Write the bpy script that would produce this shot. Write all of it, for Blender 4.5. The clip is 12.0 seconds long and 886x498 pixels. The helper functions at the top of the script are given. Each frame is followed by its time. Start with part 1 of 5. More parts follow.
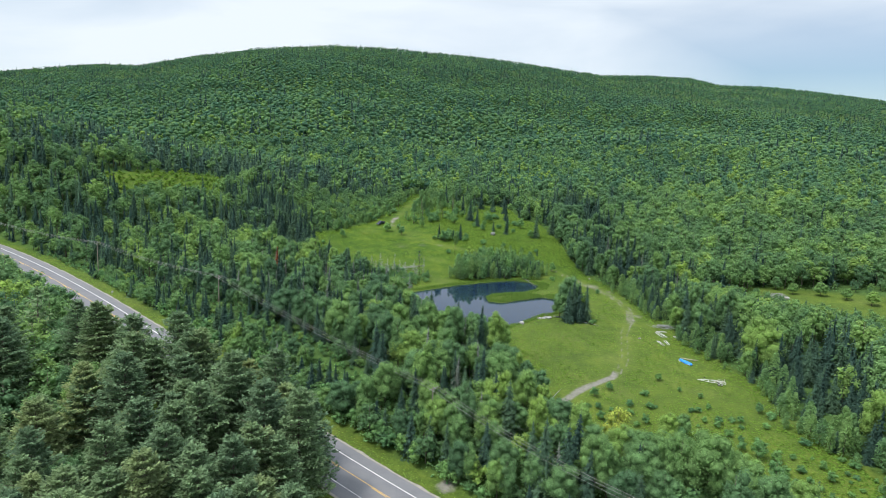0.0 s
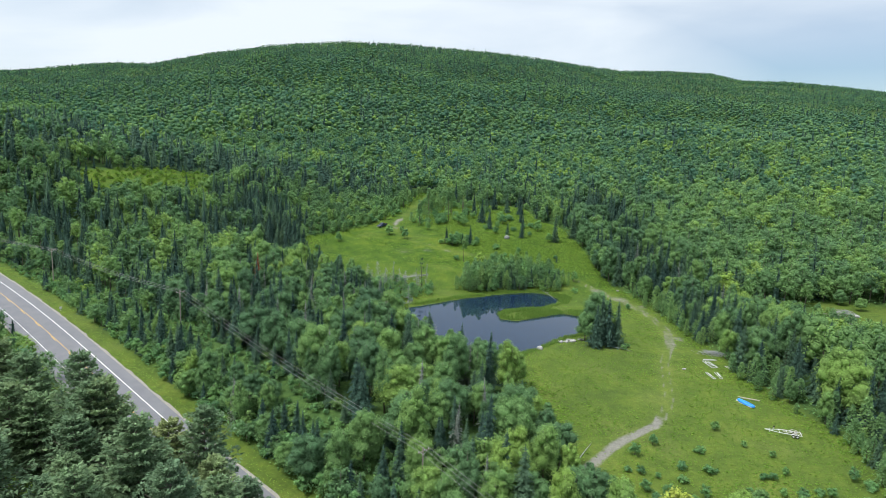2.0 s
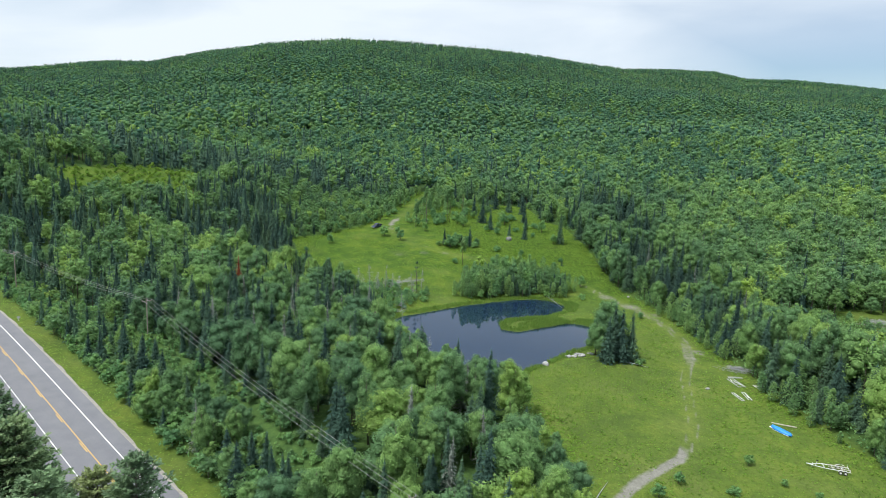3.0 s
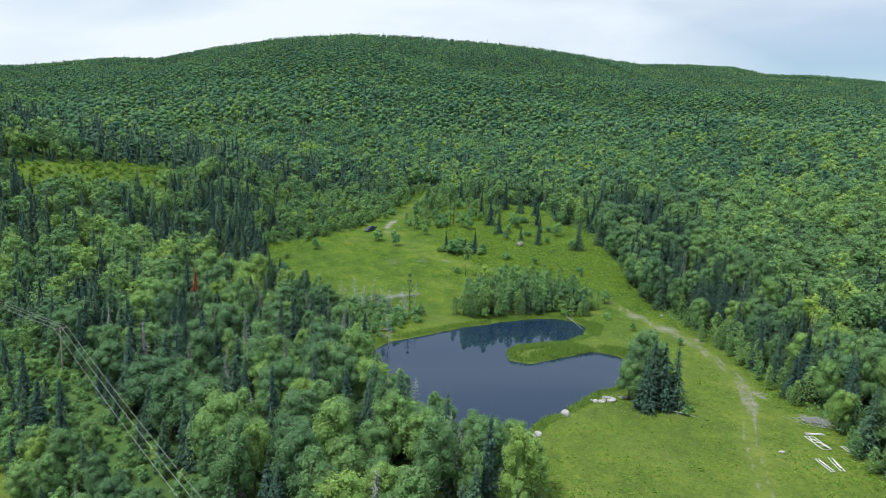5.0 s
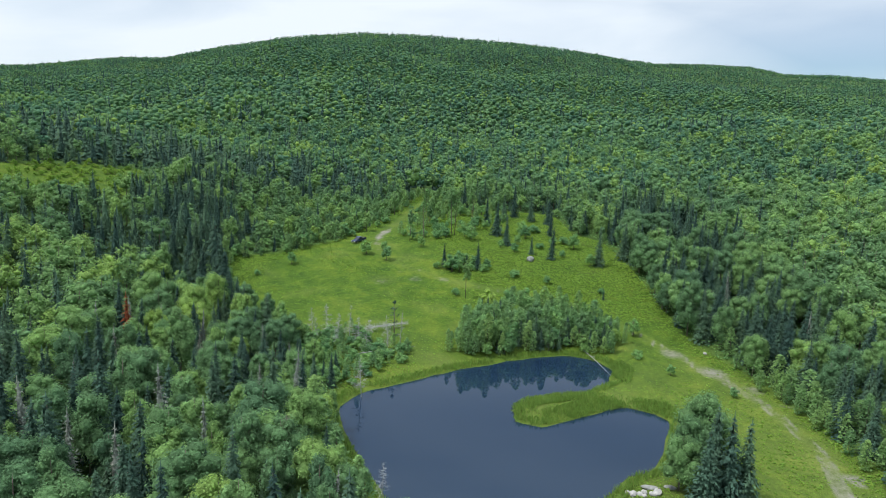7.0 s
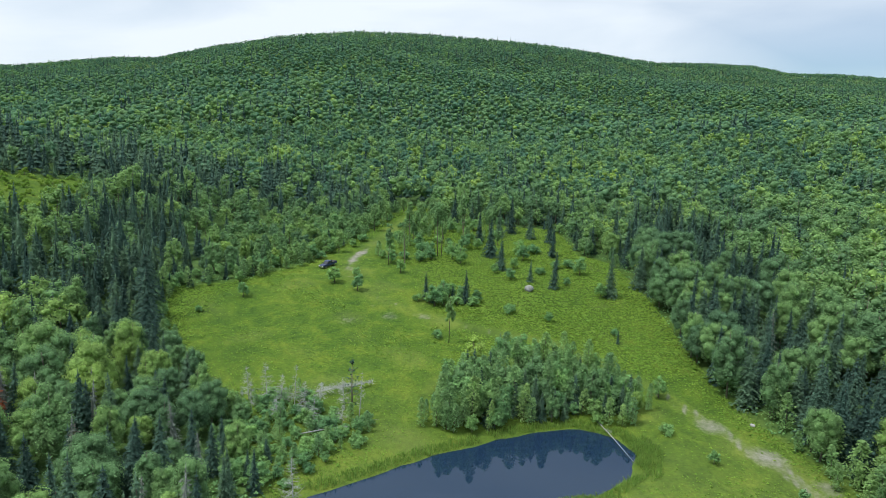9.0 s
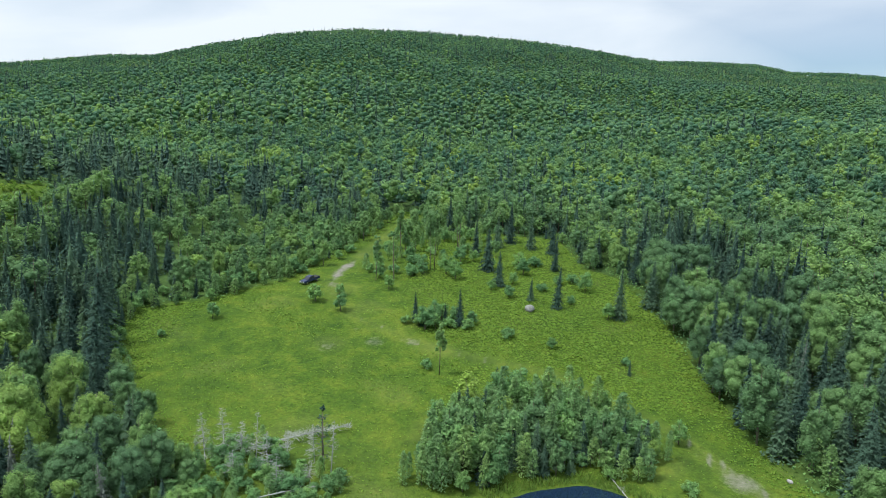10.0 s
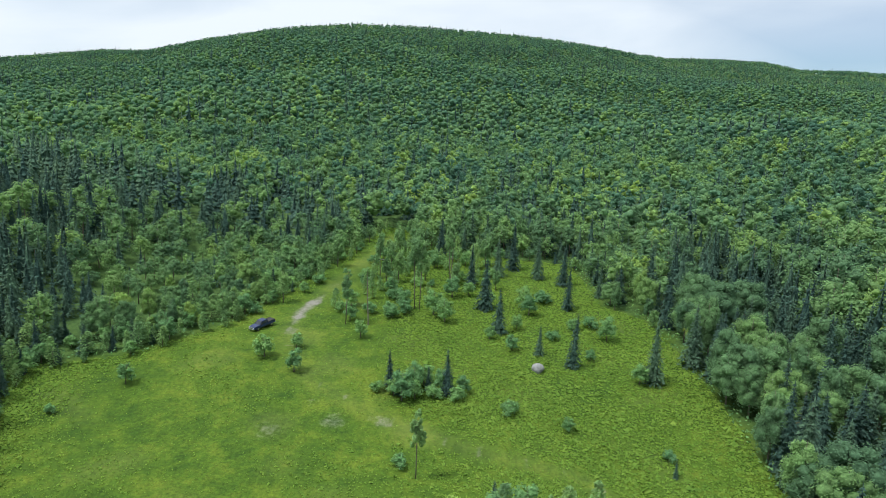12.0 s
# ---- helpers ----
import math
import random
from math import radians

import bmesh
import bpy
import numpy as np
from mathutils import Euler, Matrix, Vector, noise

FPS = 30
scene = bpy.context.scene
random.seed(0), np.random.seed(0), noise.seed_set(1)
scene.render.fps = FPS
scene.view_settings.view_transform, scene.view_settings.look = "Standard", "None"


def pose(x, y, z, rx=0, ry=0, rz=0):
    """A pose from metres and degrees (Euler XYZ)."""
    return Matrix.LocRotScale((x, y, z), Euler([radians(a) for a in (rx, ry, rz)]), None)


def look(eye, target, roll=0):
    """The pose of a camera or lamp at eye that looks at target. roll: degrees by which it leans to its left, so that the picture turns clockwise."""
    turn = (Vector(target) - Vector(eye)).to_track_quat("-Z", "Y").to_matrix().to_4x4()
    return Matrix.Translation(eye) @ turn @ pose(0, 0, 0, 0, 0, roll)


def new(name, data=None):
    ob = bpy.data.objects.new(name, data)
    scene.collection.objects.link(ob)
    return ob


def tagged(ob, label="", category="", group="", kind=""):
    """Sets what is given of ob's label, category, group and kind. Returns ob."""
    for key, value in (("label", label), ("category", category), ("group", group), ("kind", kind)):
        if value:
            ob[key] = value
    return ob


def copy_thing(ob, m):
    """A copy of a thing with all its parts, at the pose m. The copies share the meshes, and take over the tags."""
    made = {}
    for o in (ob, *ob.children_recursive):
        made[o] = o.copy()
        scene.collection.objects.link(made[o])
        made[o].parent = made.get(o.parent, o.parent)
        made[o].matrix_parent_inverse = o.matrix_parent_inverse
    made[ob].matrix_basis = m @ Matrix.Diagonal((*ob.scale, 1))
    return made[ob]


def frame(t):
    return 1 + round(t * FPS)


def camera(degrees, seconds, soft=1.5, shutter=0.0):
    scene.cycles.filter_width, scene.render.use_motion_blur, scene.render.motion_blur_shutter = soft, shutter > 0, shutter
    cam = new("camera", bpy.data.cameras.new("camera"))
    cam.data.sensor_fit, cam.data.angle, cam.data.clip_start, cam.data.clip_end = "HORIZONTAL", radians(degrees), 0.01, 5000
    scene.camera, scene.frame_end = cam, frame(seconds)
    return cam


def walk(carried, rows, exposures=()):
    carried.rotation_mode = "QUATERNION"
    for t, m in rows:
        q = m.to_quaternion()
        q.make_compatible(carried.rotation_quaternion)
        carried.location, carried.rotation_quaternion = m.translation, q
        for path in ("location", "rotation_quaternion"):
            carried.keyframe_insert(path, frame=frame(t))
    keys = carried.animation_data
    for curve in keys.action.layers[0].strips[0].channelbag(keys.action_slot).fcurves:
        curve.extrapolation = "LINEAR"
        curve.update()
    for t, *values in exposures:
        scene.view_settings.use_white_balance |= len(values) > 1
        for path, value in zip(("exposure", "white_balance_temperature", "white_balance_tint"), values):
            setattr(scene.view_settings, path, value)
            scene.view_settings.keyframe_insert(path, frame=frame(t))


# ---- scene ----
cam = camera(70.0, 12.0, soft=0.45)
PATH = [
    (0, (-0.13, 0.09, 56.82), (-0.68, 98.69, 40.22), 2.7),
    (0.5, (0.87, 8.22, 56.16), (-0.18, 106.82, 39.56), 2.6),
    (1, (1.48, 16.75, 55.55), (-0.12, 115.30, 38.90), 2.6),
    (1.5, (2.27, 25.26, 54.95), (-0.03, 123.86, 38.20), 2.6),
    (2, (3.22, 33.96, 54.38), (0.17, 132.46, 37.48), 2.5),
    (2.5, (3.83, 42.60, 53.59), (0.48, 141.05, 36.59), 2.5),
    (3, (4.25, 51.13, 52.87), (0.95, 149.58, 35.82), 2.5),
    (5, (7.19, 85.45, 50.38), (1.89, 183.80, 32.98), 2.4),
    (5.5, (7.98, 94.30, 49.70), (1.53, 192.55, 32.30), 2.4),
    (6, (8.30, 102.70, 49.15), (1.40, 200.95, 31.85), 2.4),
    (6.5, (8.96, 111.29, 48.95), (1.86, 209.54, 31.75), 2.4),
    (7, (9.39, 119.48, 49.29), (2.39, 217.73, 32.04), 2.5),
    (9, (11.78, 153.86, 51.43), (4.68, 252.11, 34.18), 2.4),
    (9.5, (12.29, 162.22, 52.12), (5.09, 260.47, 34.87), 2.4),
    (10, (12.52, 171.00, 53.02), (5.37, 269.20, 35.52), 2.5),
    (10.5, (12.72, 179.82, 53.80), (5.47, 278.02, 36.15), 2.5),
    (11, (12.75, 188.89, 54.55), (5.50, 286.99, 36.75), 2.7),
    (11.5, (12.89, 198.54, 55.14), (5.54, 296.69, 37.29), 2.6),
    (12, (12.87, 207.68, 55.80), (5.52, 305.78, 37.85), 2.7),
]
walk(cam, [(t, look(eye, target, roll)) for t, eye, target, roll in PATH])

# ---- light: a bright, thinly clouded summer sky ----
SUN_UP, SUN_ROUND = 62.0, 245.0  # degrees above the horizon, and round from straight ahead, clockwise
world = bpy.data.worlds.new("world")
scene.world = world
world.use_nodes = True
wn, wl = world.node_tree.nodes, world.node_tree.links
wn.clear()
w_out, w_bg = wn.new("ShaderNodeOutputWorld"), wn.new("ShaderNodeBackground")
w_sky = wn.new("ShaderNodeTexSky")
w_sky.sky_type, w_sky.sun_disc = "NISHITA", False
w_sky.sun_elevation, w_sky.sun_rotation = radians(SUN_UP), radians(SUN_ROUND)
w_sky.air_density, w_sky.dust_density, w_sky.ozone_density = 1.0, 0.25, 3.0
w_co, w_map = wn.new("ShaderNodeTexCoord"), wn.new("ShaderNodeMapping")
w_map.inputs["Scale"].default_value = (1.2, 1.2, 5.0)
w_map.inputs["Rotation"].default_value = (0.0, radians(4), 0.0)
w_noise, w_ramp, w_mix = wn.new("ShaderNodeTexNoise"), wn.new("ShaderNodeValToRGB"), wn.new("ShaderNodeMix")
w_noise.inputs["Scale"].default_value, w_noise.inputs["Detail"].default_value = 1.6, 6.0
w_noise.inputs["Roughness"].default_value, w_noise.inputs["Distortion"].default_value = 0.5, 0.4
w_ramp.color_ramp.elements[0].position, w_ramp.color_ramp.elements[0].color = 0.38, (0.62, 0.62, 0.62, 1)
w_ramp.color_ramp.elements[1].position, w_ramp.color_ramp.elements[1].color = 0.60, (1, 1, 1, 1)
w_mix.data_type = "RGBA"
CLOUD = 8.2
w_bg.inputs["Strength"].default_value = 0.1
wl.new(w_co.outputs["Generated"], w_map.inputs["Vector"])
wl.new(w_map.outputs["Vector"], w_noise.inputs["Vector"])
wl.new(w_noise.outputs["Fac"], w_ramp.inputs["Fac"])
w_sep, w_high, w_mul = wn.new("ShaderNodeSeparateXYZ"), wn.new("ShaderNodeMapRange"), wn.new("ShaderNodeMath")
w_high.inputs["From Min"].default_value, w_high.inputs["From Max"].default_value = 0.20, 0.32
w_high.inputs["To Min"].default_value, w_high.inputs["To Max"].default_value = 1.0, 0.62
w_mul.operation = "MULTIPLY"
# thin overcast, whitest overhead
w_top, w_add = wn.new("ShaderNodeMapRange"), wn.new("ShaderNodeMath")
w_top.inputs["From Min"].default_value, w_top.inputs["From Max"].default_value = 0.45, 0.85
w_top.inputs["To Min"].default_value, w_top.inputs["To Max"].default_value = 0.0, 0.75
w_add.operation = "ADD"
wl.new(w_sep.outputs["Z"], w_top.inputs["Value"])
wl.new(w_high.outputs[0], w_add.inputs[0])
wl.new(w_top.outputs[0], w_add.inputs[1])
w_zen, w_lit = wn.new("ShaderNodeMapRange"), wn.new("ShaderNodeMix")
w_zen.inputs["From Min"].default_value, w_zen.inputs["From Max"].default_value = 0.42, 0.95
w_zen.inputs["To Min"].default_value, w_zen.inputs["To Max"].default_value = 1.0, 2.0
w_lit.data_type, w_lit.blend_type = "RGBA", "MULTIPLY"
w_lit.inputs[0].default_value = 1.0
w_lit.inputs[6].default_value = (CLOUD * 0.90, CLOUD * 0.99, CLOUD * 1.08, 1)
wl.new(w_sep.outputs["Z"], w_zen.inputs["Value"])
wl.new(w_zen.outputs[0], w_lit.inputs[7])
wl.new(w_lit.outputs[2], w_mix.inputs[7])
wl.new(w_co.outputs["Generated"], w_sep.inputs[0])
wl.new(w_sep.outputs["Z"], w_high.inputs["Value"])
wl.new(w_ramp.outputs["Color"], w_mul.inputs[0])
wl.new(w_add.outputs[0], w_mul.inputs[1])
# low in the north-east the cloud thins out to pale blue
w_thin, w_both = wn.new("ShaderNodeMapRange"), wn.new("ShaderNodeMath")
w_thin.inputs["From Min"].default_value, w_thin.inputs["From Max"].default_value = 0.20, 0.42
w_thin.inputs["To Min"].default_value, w_thin.inputs["To Max"].default_value = 1.0, 0.05
w_both.operation = "MULTIPLY"
wl.new(w_sep.outputs["X"], w_thin.inputs["Value"])
wl.new(w_mul.outputs[0], w_both.inputs[0])
w_low, w_veil = wn.new("ShaderNodeMapRange"), wn.new("ShaderNodeMath")
w_low.inputs["From Min"].default_value, w_low.inputs["From Max"].default_value = 0.11, 0.21
w_veil.operation = "MAXIMUM"
wl.new(w_sep.outputs["Z"], w_low.inputs["Value"])
wl.new(w_thin.outputs[0], w_veil.inputs[0])
wl.new(w_low.outputs[0], w_veil.inputs[1])
wl.new(w_veil.outputs[0], w_both.inputs[1])
wl.new(w_both.outputs[0], w_mix.inputs[0])
wl.new(w_sky.outputs["Color"], w_mix.inputs[6])
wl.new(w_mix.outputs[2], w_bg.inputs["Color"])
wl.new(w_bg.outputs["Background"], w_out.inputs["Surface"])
sun = new("sun", bpy.data.lights.new("sun", "SUN"))
sun.data.energy, sun.data.angle, sun.data.color = 3.4, radians(12), (1.0, 0.97, 0.92)
_el, _az = radians(SUN_UP), radians(SUN_ROUND)
sun.matrix_world = look((math.sin(_az) * math.cos(_el) * 100, math.cos(_az) * math.cos(_el) * 100, math.sin(_el) * 100), (0, 0, 0))
scene.view_settings.exposure = 0.25


# ---- materials ----
def material(name):
    m = bpy.data.materials.new(name)
    m.use_nodes = True
    return m, m.node_tree.nodes, m.node_tree.links, m.node_tree.nodes["Principled BSDF"]


def ramp_node(nodes, stops):
    r = nodes.new("ShaderNodeValToRGB")
    while len(r.color_ramp.elements) < len(stops):
        r.color_ramp.elements.new(0.5)
    for e, (p, c) in zip(r.color_ramp.elements, stops):
        e.position, e.color = p, (*c, 1)
    return r


def noise_node(nodes, links, size, detail=4.0, rough=0.55, vector=None):
    """Noise with features of about that many metres."""
    n = nodes.new("ShaderNodeTexNoise")
    n.inputs["Scale"].default_value, n.inputs["Detail"].default_value, n.inputs["Roughness"].default_value = 1.0 / size, detail, rough
    if vector is None:
        g = nodes.new("ShaderNodeNewGeometry")
        vector = g.outputs["Position"]
    links.new(vector, n.inputs["Vector"])
    return n.outputs["Fac"]


def mix_colour(nodes, links, fac, a, b, how="MIX"):
    m = nodes.new("ShaderNodeMix")
    m.data_type, m.blend_type = "RGBA", how
    for socket, value in ((m.inputs[0], fac), (m.inputs[6], a), (m.inputs[7], b)):
        if hasattr(value, "links"):
            links.new(value, socket)
        elif isinstance(value, (int, float)):
            socket.default_value = value
        else:
            socket.default_value = (*value, 1)
    return m.outputs[2]


def maths(nodes, links, how, a, b=None):
    m = nodes.new("ShaderNodeMath")
    m.operation = how
    for socket, value in zip(m.inputs, (a, b)):
        if value is None:
            continue
        if hasattr(value, "links"):
            links.new(value, socket)
        else:
            socket.default_value = value
    return m.outputs[0]


def bump(nodes, links, bsdf, height, strength=0.3, distance=0.05):
    b = nodes.new("ShaderNodeBump")
    b.inputs["Strength"].default_value, b.inputs["Distance"].default_value = strength, distance
    links.new(height, b.inputs["Height"])
    links.new(b.outputs["Normal"], bsdf.inputs["Normal"])


def foliage(name, stops, through_light=0.3, patch=45.0, relief=1.0, apart=0.8):
    """Leaves or needles: a tone for every tree, another for every clump, and slow change from stand to stand."""
    m, n, l, b = material(name)
    att, ob, geo = n.new("ShaderNodeAttribute"), n.new("ShaderNodeObjectInfo"), n.new("ShaderNodeNewGeometry")
    att.attribute_name = "tone"
    tone = maths(n, l, "FRACT", maths(n, l, "ADD", att.outputs["Fac"], ob.outputs["Random"]))
    tone = maths(n, l, "ADD", maths(n, l, "MULTIPLY", tone, apart), 0.5 - apart / 2)
    stand = maths(n, l, "ADD", maths(n, l, "MULTIPLY", maths(n, l, "SUBTRACT", noise_node(n, l, patch, 3), 0.5), 1.4 - apart), maths(n, l, "MULTIPLY", maths(n, l, "SUBTRACT", noise_node(n, l, patch * 4, 3), 0.5), 1.5 - 1.25 * apart))
    r = ramp_node(n, stops)
    l.new(maths(n, l, "ADD", tone, stand), r.inputs["Fac"])
    clump = n.new("ShaderNodeMapRange")
    clump.inputs["To Min"].default_value, clump.inputs["To Max"].default_value = 1 - 0.2 * relief, 1 + 0.2 * relief
    l.new(geo.outputs["Random Per Island"], clump.inputs["Value"])
    grain = n.new("ShaderNodeMapRange")
    grain.inputs["From Min"].default_value, grain.inputs["From Max"].default_value = 0.3, 0.7
    grain.inputs["To Min"].default_value, grain.inputs["To Max"].default_value = 1 - 0.42 * relief, 1 + 0.48 * relief
    tuft = noise_node(n, l, 1.0, 4, 0.7)
    l.new(tuft, grain.inputs["Value"])
    bump(n, l, b, tuft, 0.8 * relief, 0.5 * relief)
    v = maths(n, l, "MULTIPLY", clump.outputs[0], grain.outputs[0])
    hsv = n.new("ShaderNodeHueSaturation")
    l.new(r.outputs["Color"], hsv.inputs["Color"])
    l.new(v, hsv.inputs["Value"])
    l.new(hsv.outputs["Color"], b.inputs["Base Color"])
    b.inputs["Roughness"].default_value, b.inputs["Specular IOR Level"].default_value = 0.7, 0.08
    t, mix = n.new("ShaderNodeBsdfTranslucent"), n.new("ShaderNodeMixShader")
    l.new(hsv.outputs["Color"], t.inputs["Color"])
    mix.inputs[0].default_value = through_light
    l.new(b.outputs[0], mix.inputs[1])
    l.new(t.outputs[0], mix.inputs[2])
    l.new(mix.outputs[0], n["Material Output"].inputs["Surface"])
    return m


def surface(name, a, b_, size, rough=0.8, metal=0.0, relief=0.0, spec=0.4):
    """A plain surface of two near colours, mottled at two scales, with fine relief."""
    m, n, l, b = material(name)
    coarse, fine = noise_node(n, l, size, 4), noise_node(n, l, size * 0.13, 3)
    k = maths(n, l, "ADD", maths(n, l, "MULTIPLY", coarse, 0.65), maths(n, l, "MULTIPLY", fine, 0.35))
    r = ramp_node(n, ((0.32, a), (0.66, b_)))
    l.new(k, r.inputs["Fac"])
    l.new(r.outputs["Color"], b.inputs["Base Color"])
    b.inputs["Roughness"].default_value, b.inputs["Metallic"].default_value, b.inputs["Specular IOR Level"].default_value = rough, metal, spec
    if relief:
        bump(n, l, b, fine, 0.5, relief)
    return m


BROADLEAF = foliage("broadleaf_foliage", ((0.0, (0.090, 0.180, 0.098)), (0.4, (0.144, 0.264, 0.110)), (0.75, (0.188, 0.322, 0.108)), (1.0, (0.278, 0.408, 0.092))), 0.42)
# hill hardwood leaves, with the bluish haze of distance mixed into their green
HAZYHARDWOOD = foliage("hazy_hardwood_foliage", ((0.0, (0.074, 0.172, 0.120)), (0.4, (0.106, 0.224, 0.132)), (0.75, (0.154, 0.286, 0.126)), (1.0, (0.205, 0.345, 0.108))), 0.5, 60, 0.7, 0.6)
NEEDLES = foliage("spruce_needles", ((0.0, (0.036, 0.076, 0.064)), (0.5, (0.057, 0.112, 0.080)), (1.0, (0.094, 0.166, 0.092))), 0.2)
GREYNEEDLES = foliage("grey_lichened_twigs", ((0.0, (0.135, 0.165, 0.140)), (1.0, (0.230, 0.255, 0.220))), 0.1, 10)
PINE = foliage("pine_needles", ((0.0, (0.130, 0.215, 0.128)), (0.6, (0.188, 0.280, 0.140)), (1.0, (0.265, 0.325, 0.140))), 0.4, 12)
SHRUB = foliage("shrub_foliage", ((0.0, (0.112, 0.240, 0.112)), (0.5, (0.164, 0.315, 0.122)), (1.0, (0.220, 0.380, 0.120))), 0.45, 20)
WEEDS = foliage("meadow_weeds", ((0.0, (0.125, 0.240, 0.042)), (0.5, (0.178, 0.300, 0.050)), (1.0, (0.235, 0.345, 0.060))), 0.5, 9, 0.3)
SAPLING = foliage("sapling_foliage", ((0.0, (0.150, 0.280, 0.130)), (0.5, (0.202, 0.345, 0.140)), (1.0, (0.260, 0.405, 0.140))), 0.5, 8)
REED = foliage("reed_blades", ((0.0, (0.160, 0.280, 0.060)), (0.6, (0.210, 0.335, 0.075)), (1.0, (0.27, 0.36, 0.09))), 0.5, 6, 0.5)
RUST = foliage("dead_needles", ((0.0, (0.16, 0.045, 0.022)), (1.0, (0.24, 0.075, 0.035))), 0.1)
BARK = surface("bark", (0.085, 0.070, 0.055), (0.19, 0.165, 0.135), 0.5, 0.9, relief=0.02)
GREYWOOD = surface("weathered_dead_wood", (0.20, 0.215, 0.21), (0.36, 0.375, 0.365), 0.4, 0.85, relief=0.01)


def ground_material():
    m, n, l, b = material("meadow_and_forest_floor")

    def mask(name):
        a = n.new("ShaderNodeAttribute")
        a.attribute_name = name
        return a.outputs["Fac"]

    big, mid, small, tiny = noise_node(n, l, 26, 4), noise_node(n, l, 5, 4), noise_node(n, l, 1.6, 5, 0.75), noise_node(n, l, 0.55, 4, 0.8)
    grass = ramp_node(n, ((0.385, (0.027, 0.064, 0.007)), (0.5, (0.052, 0.100, 0.009)), (0.60, (0.088, 0.132, 0.013))))
    k = maths(n, l, "ADD", maths(n, l, "MULTIPLY", big, 0.28), maths(n, l, "ADD", maths(n, l, "MULTIPLY", mid, 0.37), maths(n, l, "MULTIPLY", small, 0.35)))
    l.new(k, grass.inputs["Fac"])
    speck = n.new("ShaderNodeMapRange")
    speck.inputs["From Min"].default_value, speck.inputs["From Max"].default_value = 0.3, 0.7
    speck.inputs["To Min"].default_value, speck.inputs["To Max"].default_value = 0.55, 1.42
    l.new(tiny, speck.inputs["Value"])
    hsv = n.new("ShaderNodeHueSaturation")
    l.new(grass.outputs["Color"], hsv.inputs["Color"])
    l.new(speck.outputs[0], hsv.inputs["Value"])
    mown = mix_colour(n, l, maths(n, l, "MULTIPLY", mask("mown"), maths(n, l, "ADD", small, 0.2)), hsv.outputs["Color"], (0.16, 0.18, 0.05))
    floor = ramp_node(n, ((0.35, (0.030, 0.066, 0.018)), (0.65, (0.066, 0.124, 0.030))))
    l.new(small, floor.inputs["Fac"])
    col = mix_colour(n, l, mask("meadow"), floor.outputs["Color"], mown)
    soil = ramp_node(n, ((0.3, (0.120, 0.118, 0.098)), (0.7, (0.240, 0.234, 0.200))))
    l.new(maths(n, l, "ADD", maths(n, l, "MULTIPLY", small, 0.5), maths(n, l, "MULTIPLY", tiny, 0.5)), soil.inputs["Fac"])
    edge = n.new("ShaderNodeMapRange")
    edge.inputs["From Min"].default_value, edge.inputs["From Max"].default_value = 0.42, 0.62
    l.new(maths(n, l, "ADD", maths(n, l, "MULTIPLY", mask("dirt"), 0.62), maths(n, l, "MULTIPLY", maths(n, l, "ADD", maths(n, l, "MULTIPLY", small, 0.6), maths(n, l, "MULTIPLY", tiny, 0.4)), 0.38)), edge.inputs["Value"])
    col = mix_colour(n, l, edge.outputs[0], col, soil.outputs["Color"])
    l.new(col, b.inputs["Base Color"])
    b.inputs["Roughness"].default_value, b.inputs["Specular IOR Level"].default_value = 0.9, 0.15
    bump(n, l, b, maths(n, l, "ADD", small, tiny), 0.7, 0.25)
    return m


def asphalt_material():
    m, n, l, b = material("worn_asphalt")
    r = ramp_node(n, ((0.3, (0.115, 0.117, 0.130)), (0.7, (0.165, 0.166, 0.176))))
    l.new(maths(n, l, "ADD", maths(n, l, "MULTIPLY", noise_node(n, l, 3.5, 5), 0.6), maths(n, l, "MULTIPLY", noise_node(n, l, 0.2, 3), 0.4)), r.inputs["Fac"])
    l.new(r.outputs["Color"], b.inputs["Base Color"])
    b.inputs["Roughness"].default_value = 0.85
    bump(n, l, b, noise_node(n, l, 0.05, 2), 0.4, 0.01)
    return m


def water_material():
    m, n, l, b = material("dark_pond_water")
    b.inputs["Base Color"].default_value = (0.008, 0.020, 0.042, 1)
    b.inputs["Specular Tint"].default_value = (0.64, 0.86, 1.0, 1)
    b.inputs["Roughness"].default_value, b.inputs["IOR"].default_value = 0.03, 1.45
    bump(n, l, b, noise_node(n, l, 1.6, 3), 0.05, 0.03)
    return m


GROUND, ASPHALT, WATER = ground_material(), asphalt_material(), water_material()
WHITEPAINT = surface("white_road_paint", (0.62, 0.62, 0.60), (0.82, 0.82, 0.80), 0.8, 0.7)
YELLOWPAINT = surface("yellow_road_paint", (0.55, 0.33, 0.06), (0.72, 0.46, 0.10), 0.8, 0.7)


def smooth(a, b, v):
    k = np.clip((v - a) / (b - a), 0, 1)
    return k * k * (3 - 2 * k)


def wave(x, y, size, seed=0.0):
    """Soft rolling variation between about -1 and 1."""
    u, v = x / size + seed * 1.7, y / size - seed * 2.3
    return (np.sin(u * 2.1 + 1.3 * np.sin(v * 1.7 + seed)) + np.sin(v * 2.6 + 1.1 * np.sin(u * 1.9 - seed)) + np.sin((u + v) * 1.5 + 2 * seed)) / 3


